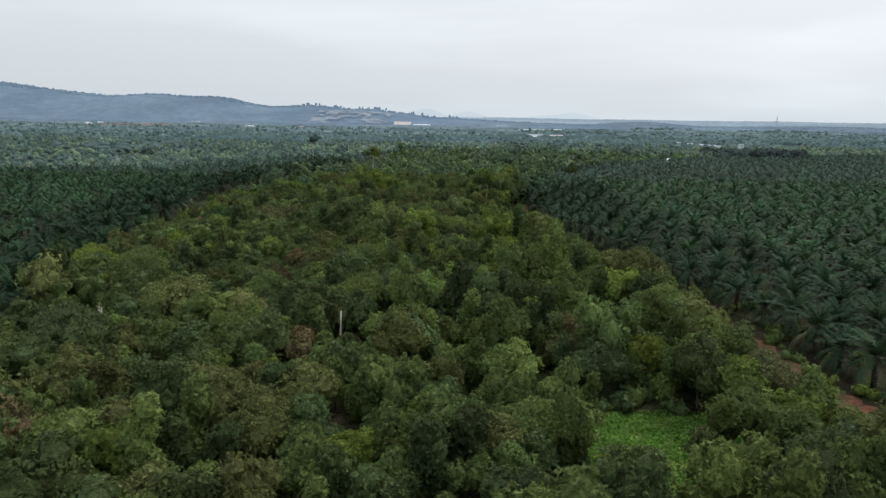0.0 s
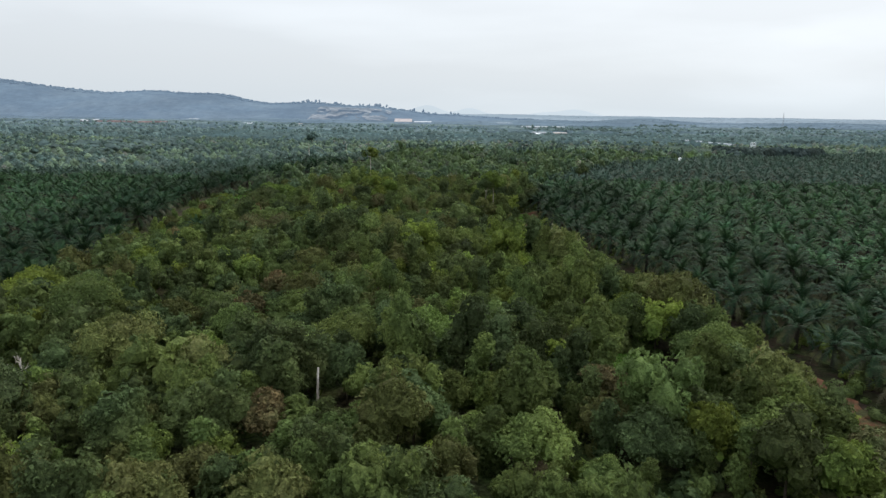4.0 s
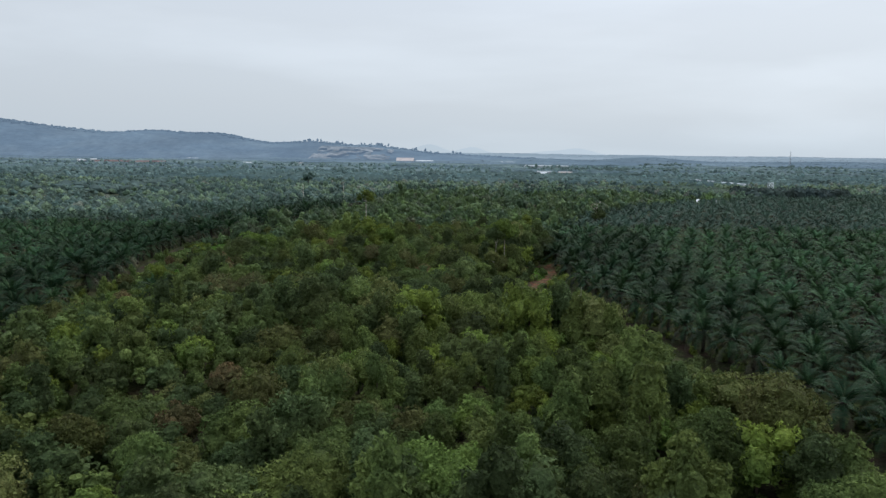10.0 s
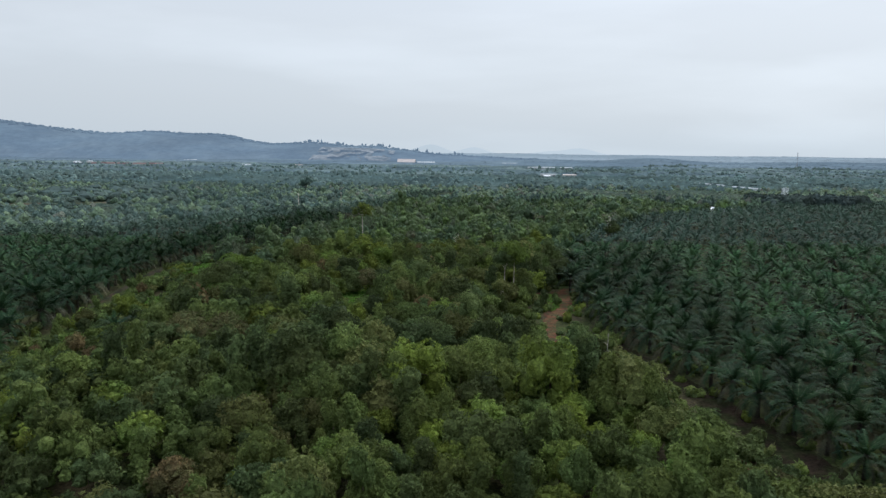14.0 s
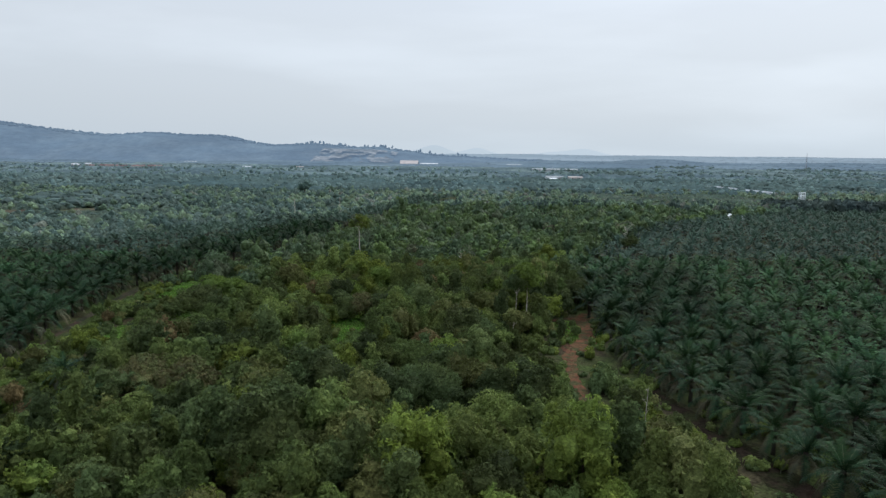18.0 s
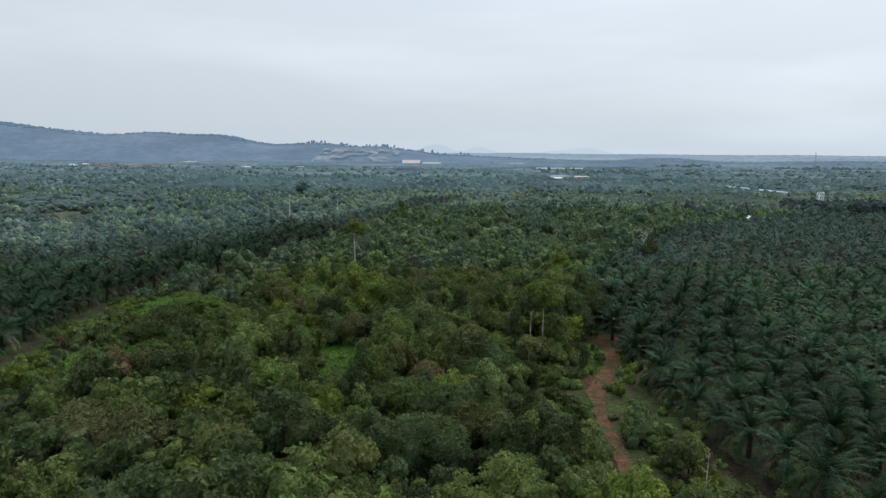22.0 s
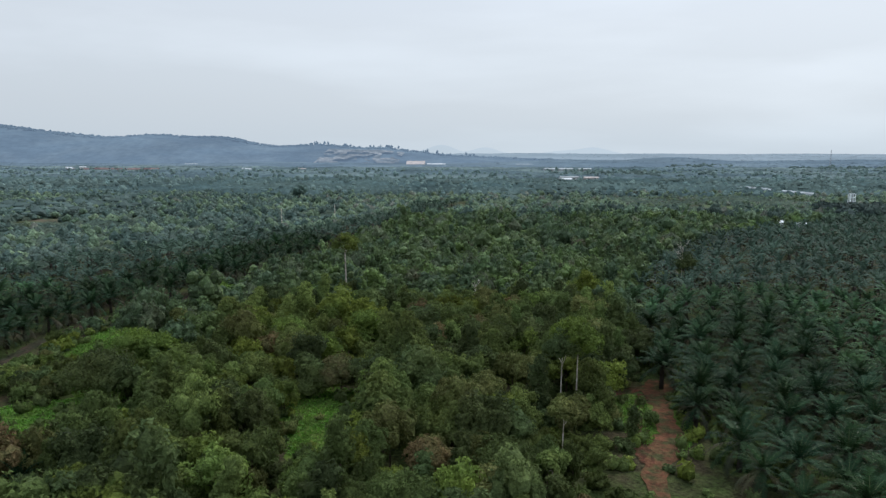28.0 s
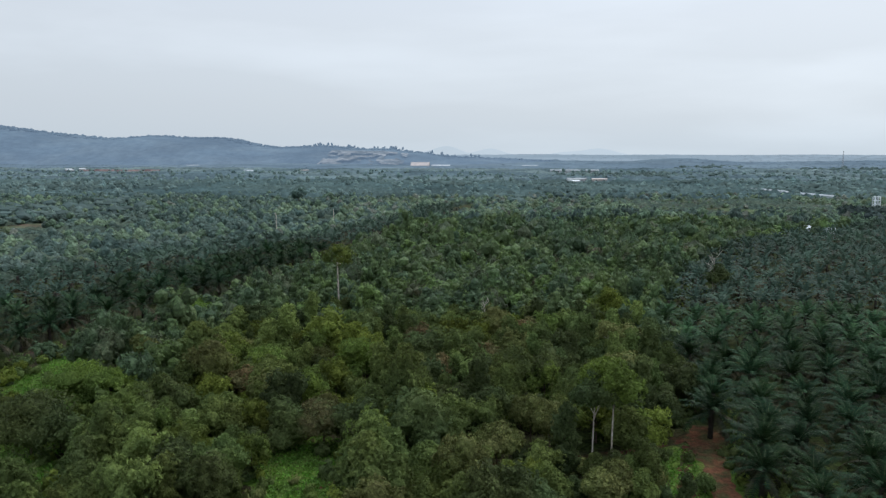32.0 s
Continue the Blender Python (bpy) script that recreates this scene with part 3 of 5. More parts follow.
for i, (gx, gy, a, b, t) in enumerate([(-300, 556, 26, 20, 0.3), (-256, 582, 17, 18, 0.1), (-215, 592, 16, 6, 0.0)]):
    patch("bare_field", gx, gy, a, b, t, FIELD_SOIL, 0.1, "pale bare soil at the edge of the plantation", "bare ground", 40 + i)
for i, (gx, gy, a, b, t) in enumerate([(192, 690, 40, 32, 0.2)]):
    patch("meadow", gx, gy, a, b, t, MEADOW, 0.1, "open light green meadow beyond the palms", "meadow", 50 + i)
patch("meadow_soil", 222, 640, 26, 9, -0.5, PALE_SOIL, 0.16, "brown bare soil beside the meadow", "bare ground", 60)

# ---- trees ----
KINDS = {}


def tree_kind(key, style, leaf, seed, wide, tall, size, count, bark=None, name="broadleaf_tree", label="", detail=1, stem_top=0.75, thick=0.13, many=4, lean=0.3):
    """A tree with its trunk and crown as parts, kept aside for copying, and a plainer one for the distance."""
    hi, cen, rad = crown(style, seed, detail, wide, tall, size, count)
    tr = stem(seed + 500, tall * stem_top, thick, cen, many, lean)
    lo, _, _ = crown(style, seed, 1, wide, tall, size * 2.6, 64, every=2, bunch=6)
    mid_, _, _ = crown(style, seed, 1, wide, tall, size * 1.75, int(count * 0.15), bunch=7)
    side_, _, _ = crown(style, seed, 1, wide, tall, size * 1.25, int(count * 0.40), bunch=8)
    KINDS[key] = dict(mid=mid_, side=side_, crown=mesh("crown", hi[0], hi[1], [LEAF[leaf]], hi[2], hi[3]), trunk=mesh("trunk", tr[0], tr[1], [bark or BARK], tr[2], tr[3]),
                      lo=lo, leaf=leaf, name=name, label=label, made=None, count=0, wide=wide, tall=tall)


def plant(key, x, y, scale=1.0, stretch=1.0, turn_=0.0, label="", group="trees of the forest strip", down=0.1):
    k = KINDS[key]
    m = Matrix.Translation((x, y, float(height(x, y)) - down)) @ Matrix.Rotation(turn_, 4, "Z") @ Matrix.Diagonal((scale, scale, scale * stretch, 1))
    if k["made"] is None:
        ob = new(k["name"])
        part("trunk", k["trunk"], ob)
        part("crown", k["crown"], ob)
        ob.matrix_basis = m
        tagged(ob, k["label"], "tree", group)
        k["made"] = ob
    else:
        src = k["made"]
        ob = src.copy()
        scene.collection.objects.link(ob)
        for ch in src.children:
            c2 = ch.copy()
            scene.collection.objects.link(c2)
            c2.parent = ob
        ob.matrix_basis = m
    if label:
        ob["label"] = label
    k["count"] += 1
    return ob


tree_kind("round_a", "round", "mid", 11, 3.2, 6.6, 0.33, 1441, detail=2, label="round-crowned green broadleaf tree in dense forest")
tree_kind("round_b", "round", "dark", 12, 3.5, 7.4, 0.33, 1529, detail=2, name="dark_leaved_tree", label="dark green round-crowned broadleaf tree in dense forest")
tree_kind("round_c", "round", "bright", 13, 2.9, 5.8, 0.33, 1342, detail=2, name="yellow_green_tree", label="yellow-green leafy broadleaf tree in dense forest")
tree_kind("drape_a", "draped", "mid", 14, 2.9, 7.6, 0.33, 1485, name="vine_covered_tree", detail=2, label="green tree draped to the ground in climbing vines")
tree_kind("drape_b", "draped", "dark", 15, 2.7, 7.0, 0.33, 1386, name="vine_covered_tree", detail=2, label="dark tree column smothered in climbing vines")
tree_kind("layer_a", "layered", "mid", 16, 3.7, 7.2, 0.33, 1441, name="spreading_tree", detail=2, label="spreading green tree with layered leafy boughs")
tree_kind("layer_b", "layered", "bright", 17, 3.4, 7.0, 0.33, 1342, name="spreading_tree", detail=2, label="bright green spreading tree with layered boughs")
tree_kind("olive_a", "round", "olive", 18, 3.6, 7.2, 0.30, 1606, name="olive_tree", detail=2, label="olive green fine-leaved tree with a domed crown")
tree_kind("brown_a", "round", "brown", 19, 3.0, 6.4, 0.30, 1419, name="brown_leaved_tree", detail=2, label="rusty brown fine-leaved tree among green ones", thick=0.12)
tree_kind("mound_a", "mound", "mid", 20, 2.0, 2.6, 0.33, 539, name="shrub", label="low green leafy shrub on the forest edge", stem_top=0.5, thick=0.05, many=3)
tree_kind("mound_b", "mound", "dark", 21, 2.1, 2.9, 0.33, 539, name="shrub", label="low dark green shrub on the forest edge", stem_top=0.5, thick=0.05, many=3)
tree_kind("mound_c", "mound", "bright", 22, 1.9, 2.2, 0.33, 506, name="shrub", label="low yellow-green shrub on the forest edge", stem_top=0.5, thick=0.05, many=3)

# crowns that stand out: x, y, leaf, radius
GROVE_A = [(-21.9, 59.0, "mid", 3.2), (30.2, 61.6, "olive", 3.7), (39.1, 64.1, "mid", 3.7), (-37.4, 65.2, "mid", 5.0), (27.4, 67.3, "dark", 3.2), (37.5, 68.9, "mid", 3.8), (-18.9, 69.7, "olive", 4.8), (-13.5, 69.8, "dark", 4.1), (-34.4, 71.9, "olive", 3.1), (-2.1, 73.1, "bright", 3.9), (6.5, 73.4, "mid", 3.6), (14.1, 73.7, "mid", 3.7), (36.4, 75.2, "mid", 3.5), (-24.2, 85.0, "olive", 3.1), (42.6, 86.8, "rust", 4.1), (-56.6, 89.9, "dark", 4.9)]
GROVE_B = [(9.0, 91.7, "mid", 4.4), (21.6, 92.2, "dark", 4.5), (35.5, 92.8, "mid", 4.9), (-20.1, 95.3, "brown", 3.5), (-55.0, 98.4, "grey", 6.2), (5.5, 103.2, "bright", 3.4), (20.0, 105.7, "brown", 3.6), (-10.0, 106.1, "mid", 2.9), (-46.1, 115.7, "olive", 5.8), (37.0, 118.5, "mid", 5.2), (-34.7, 118.5, "bright", 3.1), (-24.0, 119.0, "dark", 4.6), (17.9, 120.6, "rust", 3.4), (-15.0, 123.0, "mid", 5.7), (-2.7, 123.7, "bright", 5.2), (1.8, 129.7, "bright", 2.5)]
GROVE_C = [(-61.2, 134.6, "mid", 6.4), (-45.3, 135.3, "olive", 4.2), (30.3, 136.1, "mid", 5.0), (-26.1, 137.6, "mid", 5.0), (-42.0, 139.7, "mid", 4.0), (25.3, 140.1, "vivid", 2.4), (2.2, 142.7, "bright", 3.0), (39.8, 143.6, "olive", 6.4), (24.3, 144.4, "mid", 4.3), (-76.6, 147.5, "bright", 5.5), (17.1, 151.9, "vivid", 3.2), (-33.4, 155.5, "brown", 3.2), (35.8, 156.3, "rust", 2.9), (25.2, 156.9, "vivid", 3.2), (-33.7, 174.3, "dark", 4.2), (4.4, 207.3, "mid", 4.6)]
GROVE_D = [(-23.4, 209.7, "brown", 2.6), (-18.5, 210.8, "olive", 4.8), (-6.2, 216.8, "dark", 5.8), (-47.6, 217.5, "rust", 5.3), (-56.3, 220.8, "rust", 5.6), (-66.2, 233.0, "mid", 4.6), (-10.9, 235.4, "mid", 4.4), (2.6, 244.5, "mid", 5.0), (-7.6, 248.5, "brown", 3.4), (-50.9, 261.9, "mid", 3.7), (6.4, 263.8, "mid", 2.8), (14.0, 264.1, "olive", 3.4), (-8.2, 268.1, "mid", 4.2), (0.6, 275.5, "olive", 3.7), (-67.6, 277.2, "dark", 6.5)]
GROVE_E = [(-7.2, 280.4, "mid", 4.2), (-30.9, 282.1, "dark", 3.9), (-25.4, 282.4, "rust", 4.2), (-66.9, 292.7, "vivid", 6.3), (-30.7, 295.4, "vivid", 4.0), (3.0, 300.3, "mid", 6.5), (-8.0, 306.9, "brown", 3.5), (-23.4, 308.1, "vivid", 5.4), (0.6, 314.3, "brown", 4.5), (9.4, 333.7, "brown", 4.1), (-1.2, 340.9, "mid", 4.0), (-70.8, 346.8, "vivid", 5.9), (32.0, 353.4, "bright", 5.4)]

CROWNS = GROVE_A + GROVE_B + GROVE_C + GROVE_D + GROVE_E
SPECIALS = CROWNS + [(-37.3, 361, "", 2.5), (16.2, 274, "", 3.2), (13.4, 273, "", 3.0), (11.2, 255, "", 2.2), (8, 241, "", 2.0), (-61, 185, "", 2.2), (-71, 341, "", 4), (27, 204, "", 2.6), (-15.2, 98.2, "", 4.2)]

# scatter of the forest strip
r = np.random.default_rng(3)
gy, gx = np.meshgrid(np.arange(-75, 600, 4.1), np.arange(-125, 330, 4.7), indexing="ij")
gx = gx + (np.arange(gx.shape[0]) % 2)[:, None] * 2.3
px = (gx + r.uniform(-1.7, 1.7, gx.shape)).ravel()
py = (gy + r.uniform(-1.6, 1.6, gy.shape)).ravel()
inside = (px > left_edge(py) + np.where((py > 250) & (py < 420), 5.5, 4.0)) & (px < right_edge(py) - np.where(py > 295, 0.5, np.where(py < 262, 9.0, 4.5))) & (wedge(px, py) | (py < 60))
edge_r, edge_l = right_edge(py) - px, px - left_edge(py)
inside &= (((px + 25) / 8) ** 2 + ((py - 262) / 12) ** 2 > 1) & (((px - 22) / 11) ** 2 + ((py - 65) / 7) ** 2 > 1)
inside &= ~in_glade(px, py, 1.0) & (off_line(px, py, TRACK[:4]) > 6.0) & (off_line(px, py, TRACK[4:]) > np.where(py < 206, 6.0, 4.0)) & (off_line(px, py, SPUR) > 2.6)
for sx, sy, _, sw in SPECIALS:
    inside &= np.hypot(px - sx, py - sy) > 0.78 * sw + 0.9
px, py, edge_r, edge_l = px[inside], py[inside], edge_r[inside], edge_l[inside]
TREES = ["round_a", "round_b", "round_c", "drape_a", "drape_b", "layer_a", "layer_b", "olive_a", "brown_a"]
SHRUBS = ["mound_a", "mound_b", "mound_c"]
stuff = {}
for x, y, er, el in zip(px, py, edge_r, edge_l):
    grove = noise.noise((x * 0.035, y * 0.035, 1.5))
    tone = noise.noise((x * 0.02 + 7, y * 0.02, 4.5))
    low = (er < 12 and y < 262) or (er < 17 and y < 205) or (er < 6 and y < 295) or (er < 25 and 188 < y < 262) or (el < 24 and 195 < y < 345) or (el < 19 and 345 <= y < 470)
    if low:
        key = SHRUBS[int(r.choice(3, p=(0.45, 0.25, 0.3)))] if r.random() < 0.7 else TREES[int(r.choice(9))]
        sc = r.uniform(0.8, 1.5)
        if key in TREES:
            sc *= 0.5
    else:
        w = np.array((1.5, 1.1, 0.8, 1.3, 1.0, 1.0, 0.5, 0.5, 0.10))
        w[[2, 6]] *= max(0.2, 1 + 2.2 * tone)
        w[[1, 4]] *= max(0.3, 1 - 1.5 * tone)
        if x < -18 and 60 < y < 160:
            w *= np.array((0.7, 2, 0.5, 0.8, 2, 0.8, 0.4, 2.5, 2.5))
        if -4 < x < 34 and 88 < y < 165:
            w *= np.array((1.3, 0.6, 1.9, 1.3, 0.5, 1.3, 1.9, 0.6, 0.8))
        if er < 24 and y < 215:
            w *= np.array((1.2, 1, 0.15, 1, 1, 1, 0.15, 4, 5))
        key = TREES[int(r.choice(9, p=w / w.sum()))]
        sc = r.uniform(0.68, 1.3) * (1 + 0.35 * grove)
        if r.random() < 0.06:
            sc *= 1.25
    st = r.uniform(0.85, 1.3)
    tn = r.uniform(0, 6.28)
    if ((45 < y < 235 and -36 < x < 46) or (235 <= y < 345 and -58 < x < 36)) and not low and KINDS[key]["count"] < 290:
        plant(key, x, y, sc, st, tn)
    elif low and 45 < y < 320 and KINDS[key]["count"] < 110:
        plant(key, x, y, sc, st, tn, group="shrubs of the forest edge")
    else:
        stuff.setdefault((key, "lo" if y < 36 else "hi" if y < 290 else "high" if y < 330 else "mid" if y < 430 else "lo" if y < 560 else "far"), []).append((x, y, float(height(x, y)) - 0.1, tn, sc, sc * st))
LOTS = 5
for leaf, lot in ((a, b) for a in HAZY_STRIP for b in range(LOTS)):
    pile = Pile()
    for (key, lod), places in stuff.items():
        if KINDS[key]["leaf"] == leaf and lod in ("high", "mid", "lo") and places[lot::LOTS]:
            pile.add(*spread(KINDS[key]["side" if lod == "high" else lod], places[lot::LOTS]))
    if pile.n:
        tagged(new("forest_canopy", pile.mesh("forest_canopy", [HAZY_STRIP[leaf]])), "closed crowns of mixed greens along the forest strip", "forest", kind="stuff")
for leaf, lot in ((a, b) for a in LEAF for b in range(LOTS)):
    pile = Pile()
    for (key, lod), places in stuff.items():
        if KINDS[key]["leaf"] == leaf and lod == "hi" and places[lot::LOTS]:
            pile.add(*spread(KINDS[key]["side"], places[lot::LOTS]))
    if pile.n:
        words = {"mid": "mid-green", "dark": "dark green", "bright": "yellow-green", "olive": "olive green", "brown": "golden brown", "rust": "rusty brown", "grey": "grey-green", "vivid": "fresh green"}[leaf]
        tagged(new("forest_canopy", pile.mesh("forest_canopy", [LEAF[leaf]])), "dense mass of " + words + " forest tree crowns", "forest", kind="stuff")

# The farthest forest crowns take the haze-tinted scrub colours.
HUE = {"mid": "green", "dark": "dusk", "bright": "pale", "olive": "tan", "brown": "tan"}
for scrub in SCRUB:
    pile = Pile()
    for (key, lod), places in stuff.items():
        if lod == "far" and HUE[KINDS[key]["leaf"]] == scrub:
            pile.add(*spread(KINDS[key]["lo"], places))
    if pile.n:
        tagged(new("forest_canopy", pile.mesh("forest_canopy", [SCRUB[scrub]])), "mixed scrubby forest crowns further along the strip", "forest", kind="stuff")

# low creepers, ferns and saplings that close the gaps
r = np.random.default_rng(23)
bush = []
for k in range(3):
    q = np.random.default_rng(300 + k)
    pile = Pile()
    iv, jf = ICO[1]
    for c in range(2):
        o = np.array((q.normal(0, 0.5), q.normal(0, 0.5), 0.45 + 0.3 * c))
        pile.add(iv * (1 + q.normal(0, 0.15, (12, 1))) * (0.95, 0.95, 0.75) + o, jf, 0, True)
        d = unit(q.normal(0, 1, (18, 3)) + (0, 0, 0.7))
        pile.add(*leaves(o + d * 0.98, d, 0.55, q), 0, False)
    bush.append(pile.arrays())
n = 7000
yy = r.uniform(40, 500, n)
xx = left_edge(yy) - 6 + r.random(n) * (right_edge(yy) - left_edge(yy) + 14)
er, el = right_edge(yy) - xx, xx - left_edge(yy)
ok = wedge(xx, yy) & (~in_glade(xx, yy, 0.85) | (r.random(n) < 0.22)) & (off_line(xx, yy, TRACK) > np.where(yy < 160, 2.0, np.where(yy < 206, 3.0, 1.8))) & ~((el > -6) & (el < 5) & (yy > 240) & (yy < 430)) & ~((er > -4) & (er < 7.5) & (yy < 255) & (r.random(n) < 0.7)) & (off_line(xx, yy, SPUR) > 1.8) & ((er < 16) | (el < 22) | in_glade(xx, yy, 1.4) | (r.random(n) < 0.35))
xx, yy = xx[ok], yy[ok]
pick_ = r.choice(4, len(xx), p=(0.4, 0.3, 0.18, 0.12))
for j, leaf in enumerate(("mid", "dark", "bright", "olive")):
    sel = np.where(pick_ == j)[0]
    s_ = r.uniform(0.6, 1.3, len(sel))
    pl = np.stack([xx[sel], yy[sel], height(xx[sel], yy[sel]) - 0.15, r.uniform(0, 6.28, len(sel)), s_, s_ * r.uniform(0.7, 1.5, len(sel))], 1)
    pile = Pile()
    for k in range(3):
        pile.add(*spread(bush[k], pl[k::3]))
    tagged(new("undergrowth", pile.mesh("undergrowth", [LEAF[leaf]])), "low creepers and ferns between the trees", "undergrowth", kind="stuff")

# grass of the clearings
pile = Pile()
for gx, gy, a, b, t in GLADES:
    n = int(a * b * 3.14 * 14)
    u = np.sqrt(r.random(n))[:, None] * unit(r.normal(0, 1, (n, 2))) * (a, b)
    c, s_ = math.cos(t), math.sin(t)
    x, y = gx + u[:, 0] * c - u[:, 1] * s_, gy + u[:, 0] * s_ + u[:, 1] * c
    keep = off_line(x, y, TRACK) > 2.5
    p = np.stack([x, y, height(x, y) + 0.2], 1)[keep]
    v, f = leaves(p, np.tile((0, 0, 1.0), (len(p), 1)), 0.3, r, 1.0)
    pile.add(v, f, 0, False)
tagged(new("grass", pile.mesh("grass", [GRASS])), "lush bright green grass in the clearings", "grass", kind="stuff")

# ---- oil palms ----


def frond_arrays(length, rise, droop, leaflets, seed, wide=0.55, rachis=True, share=1.0):
    """A feather-shaped frond that leaves the origin along x, rises and bends over; narrow leaflets hang from both sides of the spine."""
    r = np.random.default_rng(seed)
    n = leaflets
    t = np.linspace(0, 1, n + 1)
    ang = rise - droop * t ** 1.3
    step = length / n
    mid_ = (ang[:-1] + ang[1:]) / 2
    x = np.concatenate([[0], np.cumsum(np.cos(mid_) * step)])
    z = np.concatenate([[0], np.cumsum(np.sin(mid_) * step)])
    spine = np.stack([x, 0 * x, z], 1)
    pile = Pile()
    s = (t[:-1] + t[1:]) / 2
    a = np.interp(s, t, ang)
    along = np.stack([np.cos(a), 0 * a, np.sin(a)], 1)
    upv = np.stack([-np.sin(a), 0 * a, np.cos(a)], 1)
    half = (spine[1:] - spine[:-1]) * 0.5 * share
    foot = (spine[:-1] + spine[1:]) / 2
    v, f = [foot - half, foot + half], []
    for k, side in enumerate((-1, 1)):
        ln = (wide * (0.35 + 1.35 * np.sin(math.pi * (0.08 + 0.82 * s))) * r.uniform(0.8, 1.2, n))[:, None]
        v.append(foot + ln * (along * 0.42 + np.array((0, side, 0)) * 0.88 + upv * r.uniform(-0.5, 0.1, (n, 1))))
        for q in range(1, n):
            f.append((q, n + q, (2 + k) * n + q) if side > 0 else (n + q, q, (2 + k) * n + q))
    pile.add(np.concatenate(v), f, 0, False)
    if rachis:
        g = np.linspace(0, n, 5).astype(int)
        w = 0.06 * (1.15 - t[g])
        p = spine[g] + np.stack([-np.sin(ang[g]), 0 * g, np.cos(ang[g])], 1) * 0.02
        rv = np.concatenate([p + (0, 1, 0) * w[:, None], p - (0, 1, 0) * w[:, None]])
        rf = []
        for q in range(4):
            rf += [(q, q + 5, q + 6), (q, q + 6, q + 1)]
        pile.add(rv, rf, 1, True)
    return pile.arrays()


def bend_of(q):
    """Rise and droop of a frond, from the upright spear (0) out to the old hanging ones (1)."""
    return 1.3 - 1.23 * q - (0.38 if q > 0.74 else 0), 0.66 + 0.56 * q


def frond_plan(n, seed):
    """Turn, rise, droop, length share and age of each frond."""
    r = np.random.default_rng(seed)
    out = []
    for i in range(n):
        q = i / (n - 1)
        rise, droop = bend_of(q)
        out.append((i * 2.399 + r.normal(0, 0.25), rise + r.normal(0, 0.13), droop + r.normal(0, 0.12), 0.72 + 0.28 * min(1, q * 2) + r.normal(0, 0.06), q))
    return out


FROND_LEN, TRUNK = 5.4, 3.9


def palm_trunk(seed, top=TRUNK):
    r = np.random.default_rng(seed)
    v, f = tube([(0, 0, -0.2), (0.03, 0, top * 0.3), (0, 0.05, top * 0.7), (0.05, 0, top), (0.05, 0, top + 0.5)], [0.42, 0.34, 0.34, 0.42, 0.3], 8)
    pile = Pile().add(v, f, 0, True)
    for i in range(44):
        a, h = i * 2.4, 0.4 + (top - 0.3) * i / 44
        d = np.array((math.cos(a), math.sin(a), 0))
        s = np.array((-d[1], d[0], 0))
        b = d * 0.3 + (0, 0, h)
        e = d * 0.56 + (0, 0, h + r.uniform(0.15, 0.3))
        pile.add(np.array([b - s * 0.12, b + s * 0.12, e, b - (0, 0, 0.12)]), [(0, 1, 2), (1, 3, 2), (3, 0, 2)], 0, False)
    return pile.arrays()


def palm_crown(n, seed, leaflets, rachis=True, share=1.0):
    """Arrays of a whole crown of fronds."""
    pile = Pile()
    for i, (a, ri, dr, ln, q) in enumerate(frond_plan(n, seed)):
        v, f, m, s = frond_arrays(FROND_LEN * ln, ri, dr, leaflets, seed * 50 + i, rachis=rachis, share=share)
        c, d = math.cos(a), math.sin(a)
        v = np.stack([v[:, 0] * c - v[:, 1] * d, v[:, 0] * d + v[:, 1] * c, v[:, 2] + TRUNK + 0.35 - 0.35 * q], 1)
        m = np.where(m == 1, 1, 2 if q > 0.8 else 0)
        pile.add(v, f, m, s)
    return pile.arrays()


PALM_MATS = [PALM, RACHIS, PALM_OLD]
pt = palm_trunk(1)
PALM_TRUNK = mesh("trunk", pt[0], pt[1], [PALM_BARK], pt[2], pt[3])
CROWN_HI = [palm_crown(36, s, 18, share=0.9) for s in (1, 2, 3)]
CROWN_MESH = [mesh("crown", c[0], c[1], PALM_MATS, c[2], c[3]) for c in CROWN_HI]
CROWN_MID = [palm_crown(25, s, 10, False) for s in (4, 5)]
CROWN_OUT = [palm_crown(9, s, 4, False) for s in (8, 9)]
CROWN_LO = [palm_crown(18, s, 5, False) for s in (6, 7)]
FRONDS = []
for i, q in enumerate((0.0, 0.25, 0.5, 0.75, 1.0)):
    a = frond_arrays(FROND_LEN * (0.75 + 0.25 * min(1, q * 2)), *bend_of(q), 18, 900 + i, share=0.85)
    FRONDS.append(mesh("frond", a[0], a[1], [PALM_OLD if q == 1.0 else PALM, RACHIS], a[2], a[3]))


def palm_of_fronds(x, y, sc, turn_, seed, label, group):
    """An oil palm with its trunk and every frond as a part."""
    ob = new("oil_palm")
    ob.matrix_basis = Matrix.Translation((x, y, float(height(x, y)))) @ Matrix.Rotation(turn_, 4, "Z") @ Matrix.Scale(sc, 4)
    part("trunk", PALM_TRUNK, ob)
    rr = np.random.default_rng(seed)
    for i in range(34):
        q = i / 33
        k = min(4, int(q * 4.2 + 0.7))
        part("frond", FRONDS[k], ob, at=Matrix.Translation((0, 0, TRUNK + 0.35 - 0.35 * q)) @ Matrix.Rotation(i * 2.399 + rr.normal(0, 0.25), 4, "Z") @ Matrix.Rotation(rr.normal(0, 0.12), 4, "Y") @ Matrix.Scale(rr.uniform(0.9, 1.08), 4))
    return tagged(ob, label, "palm tree", group)


